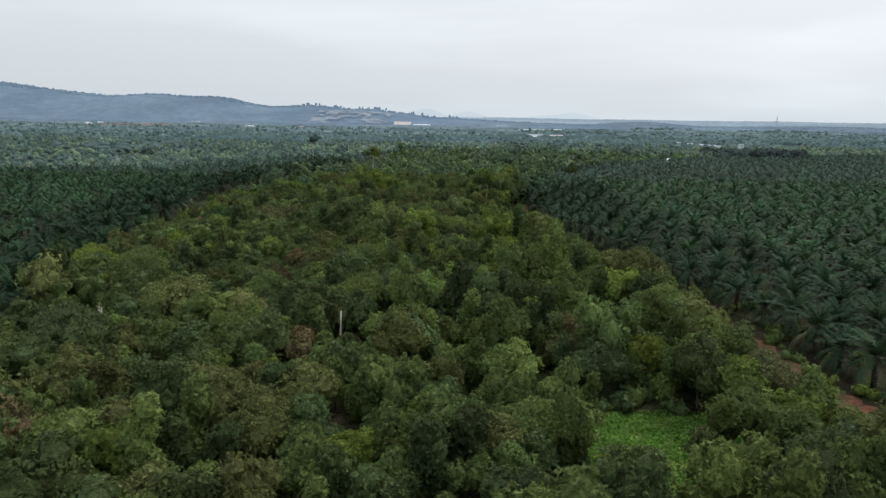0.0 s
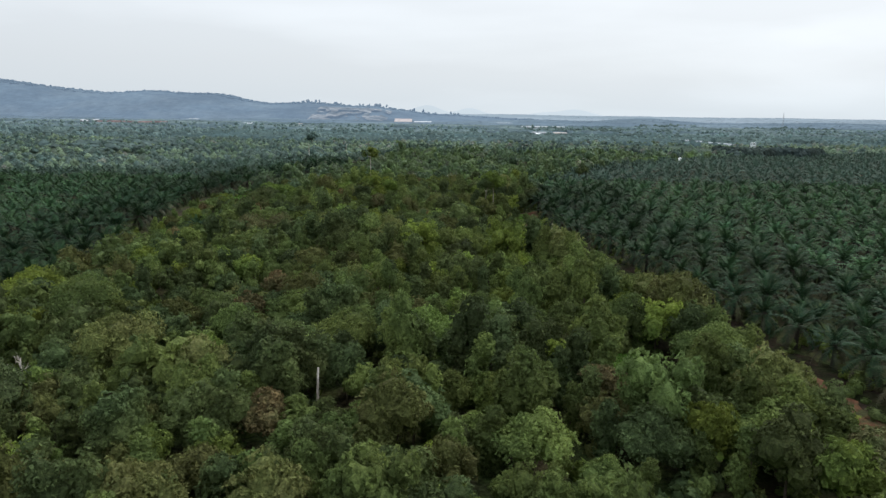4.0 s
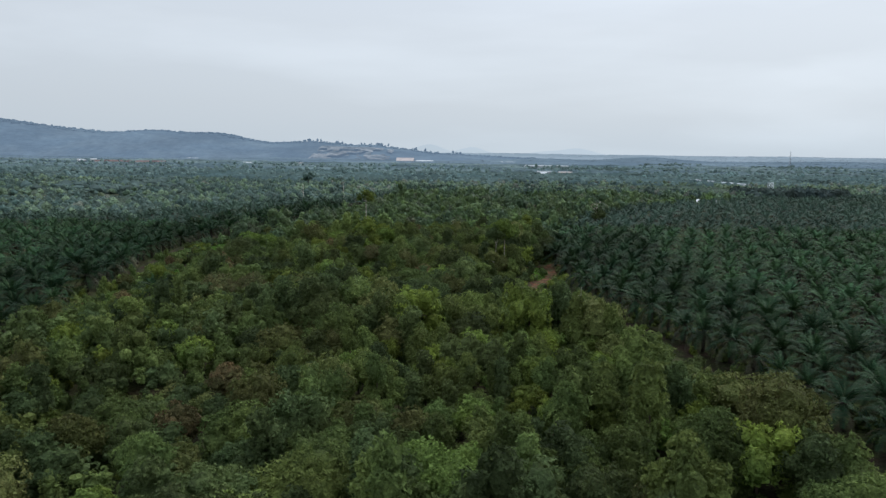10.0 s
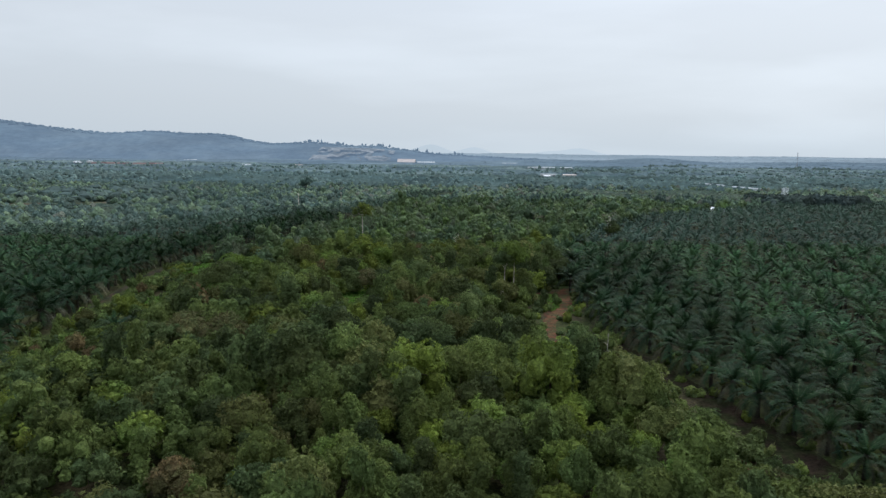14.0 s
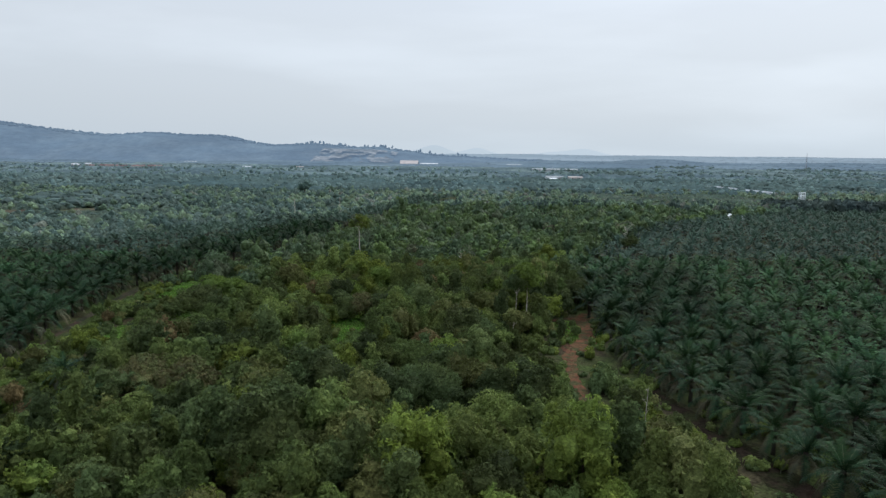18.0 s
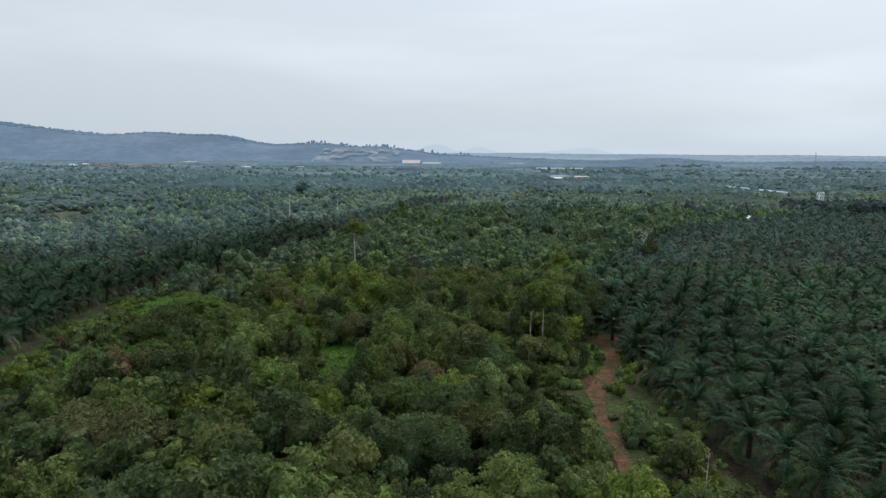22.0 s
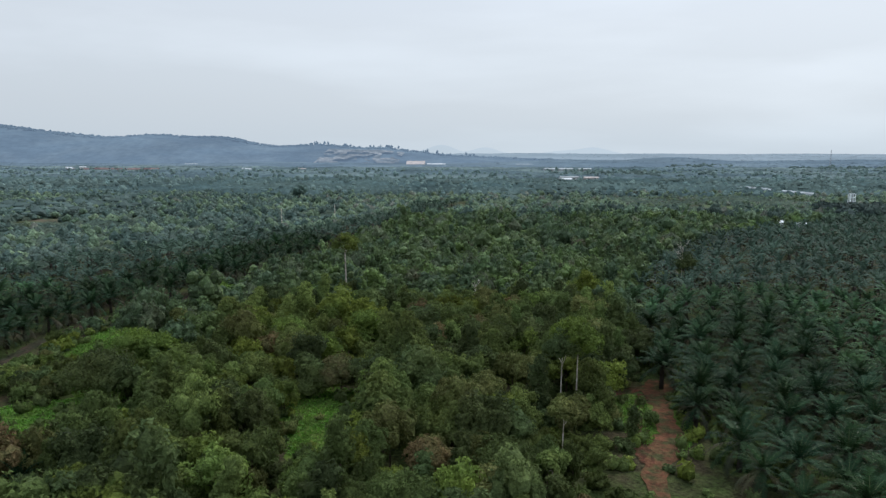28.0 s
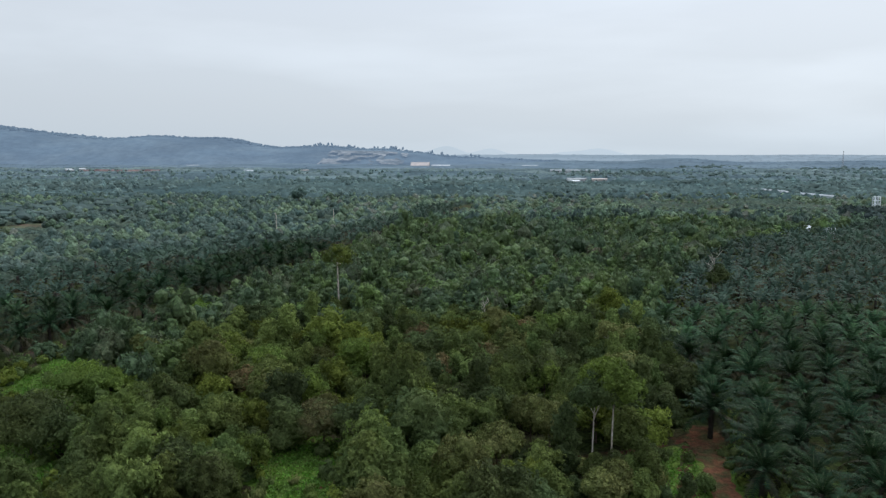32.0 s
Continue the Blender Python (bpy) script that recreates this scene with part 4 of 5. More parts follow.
def palm(x, y, sc, turn_, k, label, group):
    ob = new("oil_palm")
    ob.matrix_basis = Matrix.Translation((x, y, float(height(x, y)))) @ Matrix.Rotation(turn_, 4, "Z") @ Matrix.Scale(sc, 4)
    part("trunk", PALM_TRUNK, ob)
    part("crown", CROWN_MESH[k], ob)
    return tagged(ob, label, "palm tree", group)


PALM_LABEL = "oil palm with arching blue-green fronds in a plantation row"
EDGE_LABEL = "oil palm on the plantation edge with drooping older fronds"
r = np.random.default_rng(9)
palms, outer = [], []
SP = 7.7
# the outermost row follows the plantation's edge
row = []
for near_right, y, end in ((True, 66.0, 262.0), (False, 236.0, 470.0)):
    while y < end:
        e = float(right_edge(y)) + 1.6 if near_right else float(left_edge(y)) - 2.2
        row.append((e + r.normal(0, 0.5), y, near_right))
        y += 7.4 + r.normal(0, 0.5)
for x, y, near_right in row:
    palms.append((x, y, 1.0, near_right))
row_xy = np.array([(x, y) for x, y, _ in row])
for j in range(-16, 100):
    for i in range(-66, 70):
        x, y = i * SP + (j % 2) * SP / 2 + 3.0, j * SP * 0.866 + 20
        c, s = math.cos(0.16), math.sin(0.16)
        x, y = x * c - y * s + 40, x * s + y * c
        x, y = x + r.normal(0, 0.95), y + r.normal(0, 0.95)
        seen = wedge(x, y) and y >= 20
        if r.random() < 0.03 or (not seen and (abs(x) > 190 or y > 300)):
            continue
        right = x > right_edge(y) - 0.8 and y < 660
        left = x < left_edge(y) - 1 and y < np.interp(x, BACK_X, BACK_Y)
        if not (right or left):
            continue
        if np.min(np.hypot(row_xy[:, 0] - x, row_xy[:, 1] - y)) < 5.6:
            continue
        gap = (x - right_edge(y)) if right else (left_edge(y) - x)
        (palms if seen else outer).append((x, y, gap, right) if seen else (x, y, float(height(x, y)), r.uniform(0, 6.28), r.uniform(0.85, 1.1), 1.0))
parts_left, plain_left = 46, {True: 240, False: 200}
mid, far = [], []
for x, y, gap, right in palms:
    sc, tn = r.uniform(0.8, 1.14), r.uniform(0, 6.28)
    group = "oil palms of the plantation beside the track" if right else "oil palms of the plantation across the forest"
    if right and gap < 17 and 70 < y < 330 and parts_left > 0:
        palm_of_fronds(x, y, sc, tn, len(mid) + parts_left, EDGE_LABEL if gap < 8 else PALM_LABEL, group)
        parts_left -= 1
    elif ((right and gap < 34 and y < 330) or (not right and gap < 26 and 100 < y < 480)) and plain_left[right] > 0:
        palm(x, y, sc, tn, int(r.integers(3)), EDGE_LABEL if gap < 8 else PALM_LABEL, group)
        plain_left[right] -= 1
    else:
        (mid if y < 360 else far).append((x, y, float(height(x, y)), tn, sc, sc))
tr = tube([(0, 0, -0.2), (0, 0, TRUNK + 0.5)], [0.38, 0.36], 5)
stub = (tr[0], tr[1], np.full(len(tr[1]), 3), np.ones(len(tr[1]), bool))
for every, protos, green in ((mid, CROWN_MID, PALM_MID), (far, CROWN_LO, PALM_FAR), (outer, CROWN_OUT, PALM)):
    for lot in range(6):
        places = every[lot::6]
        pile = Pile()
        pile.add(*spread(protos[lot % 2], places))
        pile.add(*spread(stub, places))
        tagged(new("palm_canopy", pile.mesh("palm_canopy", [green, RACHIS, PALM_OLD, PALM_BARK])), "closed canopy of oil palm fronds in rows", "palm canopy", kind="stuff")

# ---- far woods and plain ----
r = np.random.default_rng(17)


def blob(seed):
    """A small tree for the middle distance: two clumps and loose sprays."""
    q = np.random.default_rng(seed)
    pile = Pile()
    iv, jf = ICO[1]
    for k in range(2):
        c = np.array((q.normal(0, 1.1), q.normal(0, 1.1), 3.0 + 1.2 * k))
        pile.add(iv * (1 + q.normal(0, 0.17, (len(iv), 1))) * (2.2 - 0.5 * k, 2.2 - 0.5 * k, 2.0) + c, jf, 0, False)
        d = unit(q.normal(0, 1, (14, 3)) + (0, 0, 0.5))
        v, f = leaves(c + d * (2.3 - 0.5 * k), d, 0.95, q)
        pile.add(v, f, 0, False)
    return pile.arrays()


def tuft(seed):
    """A tree crown for the far plain: one rough dome and a few boughs."""
    q = np.random.default_rng(seed)
    pile = Pile()
    iv, jf = ICO[1]
    for k in range(2):
        pile.add(iv * (1 + q.normal(0, 0.16, (len(iv), 1))) * (3.4 - k, 3.4 - k, 2.6) + (q.normal(0, 1.2) * k, q.normal(0, 1.2) * k, 3.6 + 1.6 * k), jf, 0, False)
    return pile.arrays()


# scrub forest beyond the plantations
n = 9000
yy = np.sqrt(r.uniform(330 ** 2, 820 ** 2, n * 3))
xx = r.uniform(-0.74, 0.74, n * 3) * yy
ok = ~((xx > right_edge(yy) - 4) & (yy < 655)) & ~((xx < left_edge(yy) + 4) & (yy < np.interp(xx, BACK_X, BACK_Y) + 4))
ok &= ~((xx > left_edge(yy)) & (xx < right_edge(yy)) & (yy < 600)) & (off_line(xx, yy, [(304, 840), (313, 795)]) > 6) & (((xx + 265) / 80) ** 2 + ((yy - 543) / 20) ** 2 > 1)
FIELDS = ((-300, 550, 28, 26), (-256, 576, 18, 24), (-215, 588, 18, 7), (192, 690, 24, 34), (222, 640, 24, 12))
for cx, cy, a, b in FIELDS:
    ok &= ((xx - cx) / a) ** 2 + ((yy - cy) / b) ** 2 > 1
xx, yy = xx[ok][:n], yy[ok][:n]
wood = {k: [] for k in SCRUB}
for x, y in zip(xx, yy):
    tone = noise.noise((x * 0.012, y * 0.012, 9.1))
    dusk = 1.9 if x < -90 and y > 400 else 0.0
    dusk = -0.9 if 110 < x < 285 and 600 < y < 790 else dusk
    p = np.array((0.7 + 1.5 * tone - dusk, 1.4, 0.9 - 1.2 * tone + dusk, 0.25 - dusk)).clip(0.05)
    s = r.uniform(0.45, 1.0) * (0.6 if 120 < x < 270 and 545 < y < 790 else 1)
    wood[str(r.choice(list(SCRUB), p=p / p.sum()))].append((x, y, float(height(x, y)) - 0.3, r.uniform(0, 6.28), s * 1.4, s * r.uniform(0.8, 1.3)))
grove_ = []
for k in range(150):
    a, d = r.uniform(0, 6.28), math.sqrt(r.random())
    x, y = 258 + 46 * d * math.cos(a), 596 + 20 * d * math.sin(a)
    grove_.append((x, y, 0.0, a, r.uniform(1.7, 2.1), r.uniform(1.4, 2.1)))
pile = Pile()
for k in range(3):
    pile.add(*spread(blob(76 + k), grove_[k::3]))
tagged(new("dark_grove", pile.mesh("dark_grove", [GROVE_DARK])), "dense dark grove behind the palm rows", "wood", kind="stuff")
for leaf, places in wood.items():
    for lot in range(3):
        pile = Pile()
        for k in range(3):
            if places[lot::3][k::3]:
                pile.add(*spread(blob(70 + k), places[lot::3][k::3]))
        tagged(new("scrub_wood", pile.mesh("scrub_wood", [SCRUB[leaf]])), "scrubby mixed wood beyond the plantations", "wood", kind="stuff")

# the plain up to the hills: closed canopy, rougher where it is nearer
def canopy(name, mat, y0, y1, rows, cols, tall, seed, label, slope=0.86):
    q = np.random.default_rng(seed)
    yy = y0 * (y1 / y0) ** np.linspace(0, 1, rows)
    bx = np.linspace(-slope, slope, cols)
    x = bx[None] * yy[:, None] + q.normal(0, 0.25, (rows, cols)) * yy[:, None] * (2 * slope / cols)
    y = np.repeat(yy[:, None], cols, 1) * (1 + q.normal(0, 0.25, (rows, cols)) * math.log(y1 / y0) / rows)
    wave = np.array([[noise.fractal((a * 0.02, b * 0.02, seed), 1.0, 2.0, 3) for a, b in zip(ra, rb)] for ra, rb in zip(x, y)])
    broad = np.array([[noise.noise((a * 0.0028, b * 0.0028, seed + 3.0)) for a, b in zip(ra[::8], rb[::8])] for ra, rb in zip(x, y)])
    broad = np.repeat(broad, 8, 1)[:, :cols]
    z = tall * (0.55 + 0.35 * wave * (1.0 if y1 < 2000 else 0.4) + q.uniform(-0.35, 0.45, (rows, cols)) * (1.0 if y1 < 1000 else 0.75 if y1 < 1200 else 0.45 if y1 < 2000 else 0.1)) * (1 + (0.5 if y1 < 2000 else 1.1) * broad)
    z += np.clip((y - 1500) / 2500, 0, 1) * 6 + 15 * np.exp(-((x - 592) / 130) ** 2 - ((y - 2200) / 130) ** 2)
    clear = (off_line(x, y, [(285, 901), (304, 840), (313, 800)]) < 5) | (((x - 146) / 48) ** 2 + ((y - 1135) / 60) ** 2 < 1) | (((x - 205) / 60) ** 2 + ((y - 1500) / 70) ** 2 < 1)
    z = np.where(clear, -1.0, z)
    if name == "scrub_canopy":
        palms_ = ((x > right_edge(y) - 3) & (y < 665)) | ((x < left_edge(y) + 3) & (y < np.interp(x, BACK_X, BACK_Y) + 6))
        open_ = np.zeros(x.shape, bool)
        for cx, cy, a, b in FIELDS:
            open_ |= ((x - cx) / (a * 1.15)) ** 2 + ((y - cy) / (b * 1.15)) ** 2 < 1
        z = np.where(palms_ | open_, -1.5, z)
    z[0] = z[-1] = -1
    v = np.stack([x, y, z], -1).reshape(-1, 3)
    i = (np.arange(rows - 1)[:, None] * cols + np.arange(cols - 1)[None]).ravel()
    f = np.concatenate([np.stack([i, i + 1, i + cols + 1], 1), np.stack([i, i + cols + 1, i + cols], 1)])
    return tagged(new(name, mesh(name, v, f, [mat], smooth=np.ones(len(f)))), label, "far wood", kind="stuff")


canopy("scrub_canopy", SCRUB_FLOOR, 400, 815, 90, 420, 3.6, 30, "low closed scrub between small trees")
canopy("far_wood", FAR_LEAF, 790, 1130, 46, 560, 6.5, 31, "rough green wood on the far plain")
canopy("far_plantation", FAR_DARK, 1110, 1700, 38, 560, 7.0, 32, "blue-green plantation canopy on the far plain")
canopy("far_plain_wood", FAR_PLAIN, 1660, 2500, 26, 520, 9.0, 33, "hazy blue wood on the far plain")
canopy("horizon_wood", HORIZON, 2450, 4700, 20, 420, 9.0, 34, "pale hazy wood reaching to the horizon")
# loose trees over the far plain
q = np.random.default_rng(35)
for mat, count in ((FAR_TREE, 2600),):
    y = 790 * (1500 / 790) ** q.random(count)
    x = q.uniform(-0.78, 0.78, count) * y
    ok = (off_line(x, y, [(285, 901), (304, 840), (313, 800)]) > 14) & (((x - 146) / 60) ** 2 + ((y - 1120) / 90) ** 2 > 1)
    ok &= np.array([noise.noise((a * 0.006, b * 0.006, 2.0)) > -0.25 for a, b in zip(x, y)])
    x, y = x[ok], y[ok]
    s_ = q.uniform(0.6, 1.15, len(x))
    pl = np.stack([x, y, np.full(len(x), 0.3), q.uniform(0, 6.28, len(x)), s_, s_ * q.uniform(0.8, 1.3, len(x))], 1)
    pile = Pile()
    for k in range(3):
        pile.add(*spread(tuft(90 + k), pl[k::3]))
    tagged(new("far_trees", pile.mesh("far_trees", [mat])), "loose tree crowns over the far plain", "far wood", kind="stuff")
# belts of taller trees that divide the far plain
q = np.random.default_rng(36)
BELTS = [(240, 1040, 290, 955, 90), (362, 965, 430, 915, 90), (270, 1390, 305, 1200, 60), (30, 800, 140, 870, 70), (-500, 860, -400, 940, 90), (-330, 640, -250, 690, 60), (470, 1750, 640, 1850, 120), (640, 1600, 860, 1640, 90), (150, 1300, 420, 1330, 110), (520, 1250, 760, 1200, 90), (-60, 1000, 120, 1010, 70)]
for x0, y0, x1, y1, count in BELTS:
    t = q.random(count)
    s_ = q.uniform(0.9, 1.5, count)
    pl = np.stack([x0 + (x1 - x0) * t + q.normal(0, 14, count), y0 + (y1 - y0) * t + q.normal(0, 34, count), np.full(count, -0.8), q.uniform(0, 6.28, count), s_ * 1.6, s_ * q.uniform(0.6, 0.95, count)], 1)
    pile = Pile()
    for k in range(3):
        pile.add(*spread(tuft(80 + k), pl[k::3]))
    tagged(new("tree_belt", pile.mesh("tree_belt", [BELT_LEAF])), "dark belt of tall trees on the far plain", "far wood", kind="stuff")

# ---- hills ----
RIDGE_X = [-2600, -2000, -1500, -1405, -1317, -1229, -1141, -1052, -944, -838, -713, -643, -572, -483, -429, -340, -233, -126, -54, 142, 320]
RIDGE_H = [150, 136, 118, 112, 102, 90, 80, 77, 88, 81, 76, 60, 50, 54, 56, 48, 46, 33, 24, 16, 6]
hx, hy = np.meshgrid(np.linspace(-2600, 320, 420), np.linspace(1900, 2700, 46))
top = np.interp(hx, RIDGE_X, RIDGE_H)
u = (hy - 1900) / 800
form = np.clip(np.sin(np.clip(u * 1.9, 0, 1) * math.pi / 2), 0, 1) ** 1.15 * np.where(u > 0.55, np.clip(1 - (u - 0.55) * 1.6, 0, 1), 1)
rough_ = np.array([[noise.fractal((a * 0.004, b * 0.004, 3.0), 1.0, 2.0, 4) for a, b in zip(ra, rb)] for ra, rb in zip(hx, hy)])
q = np.random.default_rng(43)
gully = np.array([[noise.fractal((a * 0.009, b * 0.0016, 8.0), 1.0, 2.0, 3) for a, b in zip(ra, rb)] for ra, rb in zip(hx, hy)])
hz = top * form * (1 + 0.05 * rough_ + 0.16 * gully * np.clip(1 - u / 0.5, 0, 1)) - 2 + q.normal(0, 1.3, hx.shape) * np.clip(1.2 - 2 * u, 0, 1)
v = np.stack([hx, hy, hz], -1).reshape(-1, 3)
i = (np.arange(45)[:, None] * 420 + np.arange(419)[None]).ravel()
f = np.concatenate([np.stack([i, i + 1, i + 421], 1), np.stack([i, i + 421, i + 420], 1)])
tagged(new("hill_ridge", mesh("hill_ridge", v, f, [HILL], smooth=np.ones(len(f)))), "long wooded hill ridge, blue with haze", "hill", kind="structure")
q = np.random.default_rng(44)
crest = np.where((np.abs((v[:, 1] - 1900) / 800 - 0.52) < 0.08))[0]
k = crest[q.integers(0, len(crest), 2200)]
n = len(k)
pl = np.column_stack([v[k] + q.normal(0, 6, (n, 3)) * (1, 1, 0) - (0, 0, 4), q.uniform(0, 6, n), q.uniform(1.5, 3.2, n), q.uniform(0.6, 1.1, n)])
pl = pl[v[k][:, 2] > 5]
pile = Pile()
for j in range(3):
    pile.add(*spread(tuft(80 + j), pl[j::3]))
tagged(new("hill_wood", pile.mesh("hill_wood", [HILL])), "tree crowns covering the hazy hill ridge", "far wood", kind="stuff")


def far_hill(cx, cy, a, h, label):
    n = 40
    hx, hy = np.meshgrid(np.linspace(-a, a, n), np.linspace(-260, 260, 9))
    z = h * np.exp(-(hx / (a * 0.45)) ** 2) * (1 - (hy / 260) ** 2) * (1 + 0.2 * np.sin(hx / a * 9 + cx))
    v = np.stack([hx + cx, hy + cy, z], -1).reshape(-1, 3)
    i = (np.arange(8)[:, None] * n + np.arange(n - 1)[None]).ravel()
    f = np.concatenate([np.stack([i, i + 1, i + n + 1], 1), np.stack([i, i + n + 1, i + n], 1)])
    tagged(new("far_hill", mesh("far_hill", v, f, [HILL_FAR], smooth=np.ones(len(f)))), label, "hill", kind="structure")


q = np.random.default_rng(46)
pile = Pile()
pl = []
for k in range(46):
    x = q.uniform(-470, 60)
    z = float(np.interp(x, RIDGE_X, RIDGE_H))
    pl.append((x, 2320 + q.normal(0, 20), z - 2, q.uniform(0, 6), q.uniform(0.8, 1.7), q.uniform(0.5, 1.7)))
pile.add(*spread(tuft(83), np.array(pl)))
for x, y, z, _, w, h in pl[::2]:
    pile.add(*tube([(x, y, z), (x, y, z + 3.4 * h)], [0.3, 0.25], 4), 0, False)
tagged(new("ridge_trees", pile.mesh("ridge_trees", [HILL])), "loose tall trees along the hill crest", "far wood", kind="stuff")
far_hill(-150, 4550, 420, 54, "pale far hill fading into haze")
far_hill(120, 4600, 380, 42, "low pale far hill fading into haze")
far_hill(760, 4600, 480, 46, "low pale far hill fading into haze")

# ---- single trees that stand out ----


def tall_tree(x, y, top, wide, deep, leaf, seed, label, bark=PALE_BARK, thick=0.24, lean=0.3, style="layered", count=700, low=0.5, name="emergent_tree"):
    """A tree whose crown stands high on a bare pale trunk; the limbs are parts."""
    q = np.random.default_rng(seed)
    ob = new(name)
    ob.location = (x, y, float(height(x, y)))
    a, cen, rad = crown(style, seed, 2 if y < 330 else 1, wide, deep, 0.33, int(count * 2.8), soft_core=0.82)
    up = np.array((0, 0, top - deep))
    part("crown", mesh("crown", a[0] + up, a[1], [LEAF.get(leaf) or SCRUB[leaf]], a[2], a[3]), ob)
    b = q.normal(0, lean, 2)
    hgt = top - deep * low
    pts = [(b[0] * t * t, b[1] * t * t, hgt * t - 0.2 * (t == 0)) for t in np.linspace(0, 1, 7)]
    v, f = tube(pts, [thick * k for k in (1.3, 1.05, 0.95, 0.88, 0.8, 0.7, 0.55)], 8)
    part("trunk", mesh("trunk", v, f, [bark], smooth=np.ones(len(f))), ob, "pale bare trunk")
    for k in q.permutation(len(cen))[:5]:
        t = q.uniform(0.72, 0.98)
        s0 = np.array((b[0] * t * t, b[1] * t * t, hgt * t))
        e = cen[k] + up
        v, f = tube([s0, (s0 + e) / 2 + q.normal(0, 0.2, 3) - (0, 0, 0.3), e], [thick * 0.5, thick * 0.36, thick * 0.15], 5)
        part("limb", mesh("limb", v, f, [bark], smooth=np.ones(len(f))), ob)
    return tagged(ob, label, "tree")


def dead_tree(x, y, top, thick, branches, seed, label, name="dead_tree", lean=0.3, reach=1.0):
    """A bleached dead trunk with bare branches."""
    q = np.random.default_rng(seed)
    ob = new(name)
    ob.location = (x, y, float(height(x, y)))
    b = q.normal(0, lean, 2)
    pts = [(b[0] * t * t + q.normal(0, 0.03), b[1] * t * t + q.normal(0, 0.03), top * t - 0.2 * (t == 0)) for t in np.linspace(0, 1, 8)]
    v, f = tube(pts, [thick * (1.15 - 0.5 * t) for t in np.linspace(0, 1, 8)], 7)
    part("trunk", mesh("trunk", v, f, [PALE_BARK], smooth=np.ones(len(f))), ob)
    for k in range(branches):
        t = q.uniform(0.55, 1.0)
        s0 = np.array((b[0] * t * t, b[1] * t * t, top * t))
        a = q.uniform(0, 6.28)
        ln = q.uniform(0.16, 0.34) * top * reach
        e = s0 + np.array((math.cos(a) * ln * 0.7, math.sin(a) * ln * 0.7, ln * 0.7))
        m_ = (s0 + e) / 2 + q.normal(0, 0.15, 3)
        v, f = tube([s0, m_, e], [thick * 0.5, thick * 0.34, thick * 0.14], 5)
        br = part("branch", mesh("branch", v, f, [PALE_BARK], smooth=np.ones(len(f))), ob)
        for w in range(2):
            e2 = m_ + q.normal(0, 0.25 * ln, 3) + (0, 0, 0.35 * ln)
            v, f = tube([m_, e2], [thick * 0.22, thick * 0.08], 4)
            part("twig", mesh("twig", v, f, [PALE_BARK]), br)
    return tagged(ob, label, "dead tree")


tall_tree(-37.3, 361, 20.5, 4.3, 6.2, "bright", 401, "tall slim tree with a bare white trunk above the forest", thick=0.26)
tall_tree(16.2, 274, 16.8, 4.4, 7.6, "vivid", 402, "tall fresh green tree on a pale bare trunk", thick=0.13, style="round", count=900)
tall_tree(13.4, 273, 15.2, 3.2, 7.0, "dark", 403, "tall green tree on a pale bare trunk beside its twin", thick=0.12, style="round", count=800)
tall_tree(11.2, 255, 9.5, 2.8, 3.2, "olive", 404, "slender olive tree with a forked pale trunk", thick=0.10)
tall_tree(8, 241, 8.4, 2.4, 3.0, "mid", 405, "slender green tree with a pale stem", thick=0.09)
tall_tree(24, 314, 12, 3.0, 4.5, "olive", 406, "olive green tree with a thin pale trunk", thick=0.18)
tall_tree(-61, 185, 10.5, 2.6, 4.0, "mid", 407, "green tree with a thin pale trunk", thick=0.16)
tall_tree(-67, 312, 9.0, 2.6, 3.6, "olive", 408, "tree with a thin pale trunk near the palms", thick=0.15)
tall_tree(-51, 296, 8.5, 2.8, 3.6, "mid", 409, "green tree with a thin pale trunk near the palms", thick=0.15)
tall_tree(-135, 725, 16, 8.0, 14, "dusk", 410, "very large dark spreading tree on the plain", bark=BARK, thick=0.5, style="round", count=500)
tall_tree(32, 353, 11, 3.4, 7, "bright", 411, "bright yellow-green tree in the forest", thick=0.2)
tall_tree(-71, 341, 10, 4.2, 7, "vivid", 412, "bright green layered tree beside the palms", bark=BARK, thick=0.2)
tall_tree(-62, 290, 9, 4.4, 6.5, "vivid", 413, "bright green layered tree near the clearing", bark=BARK, thick=0.2)
# placed to hide the dead tree's lower trunk from the camera
tall_tree(68.4, 382.6, 11.5, 4.2, 8, "dark", 414, "dark tree behind a bleached dead one", bark=BARK, thick=0.25, style="round")
dead_tree(27, 204, 9.6, 0.07, 4, 421, "bleached dead tree at the track side", reach=0.35)
dead_tree(-15.2, 98.2, 9.3, 0.18, 0, 422, "bare white broken trunk standing above the canopy", lean=0.12)
dead_tree(68, 385, 13.5, 0.13, 8, 423, "bleached dead tree with bare forked branches")
dead_tree(-101, 535, 13, 0.22, 4, 427, "slim bleached dead trunk above the far scrub", reach=0.5)
dead_tree(-81, 584, 11, 0.22, 3, 428, "slim bleached dead trunk above the far scrub", reach=0.5)
dead_tree(1, 344, 8.6, 0.12, 7, 424, "pale dead branches rising out of the canopy")
dead_tree(-54, 106, 7.0, 0.13, 9, 426, "grey leafless branching tree in the forest")
WORDS = {"rust": "rusty brown fine-leaved tree among green ones", "brown": "golden brown flowering tree crown in the forest", "olive": "broad olive domed tree in the forest", "grey": "grey-green thin-leaved bushy tree",
         "mid": "broad green tree with a dense domed crown", "dark": "broad dark green tree with a dense crown", "bright": "broad yellow-green tree with a dense crown", "vivid": "fresh green tree with a dense rounded crown"}
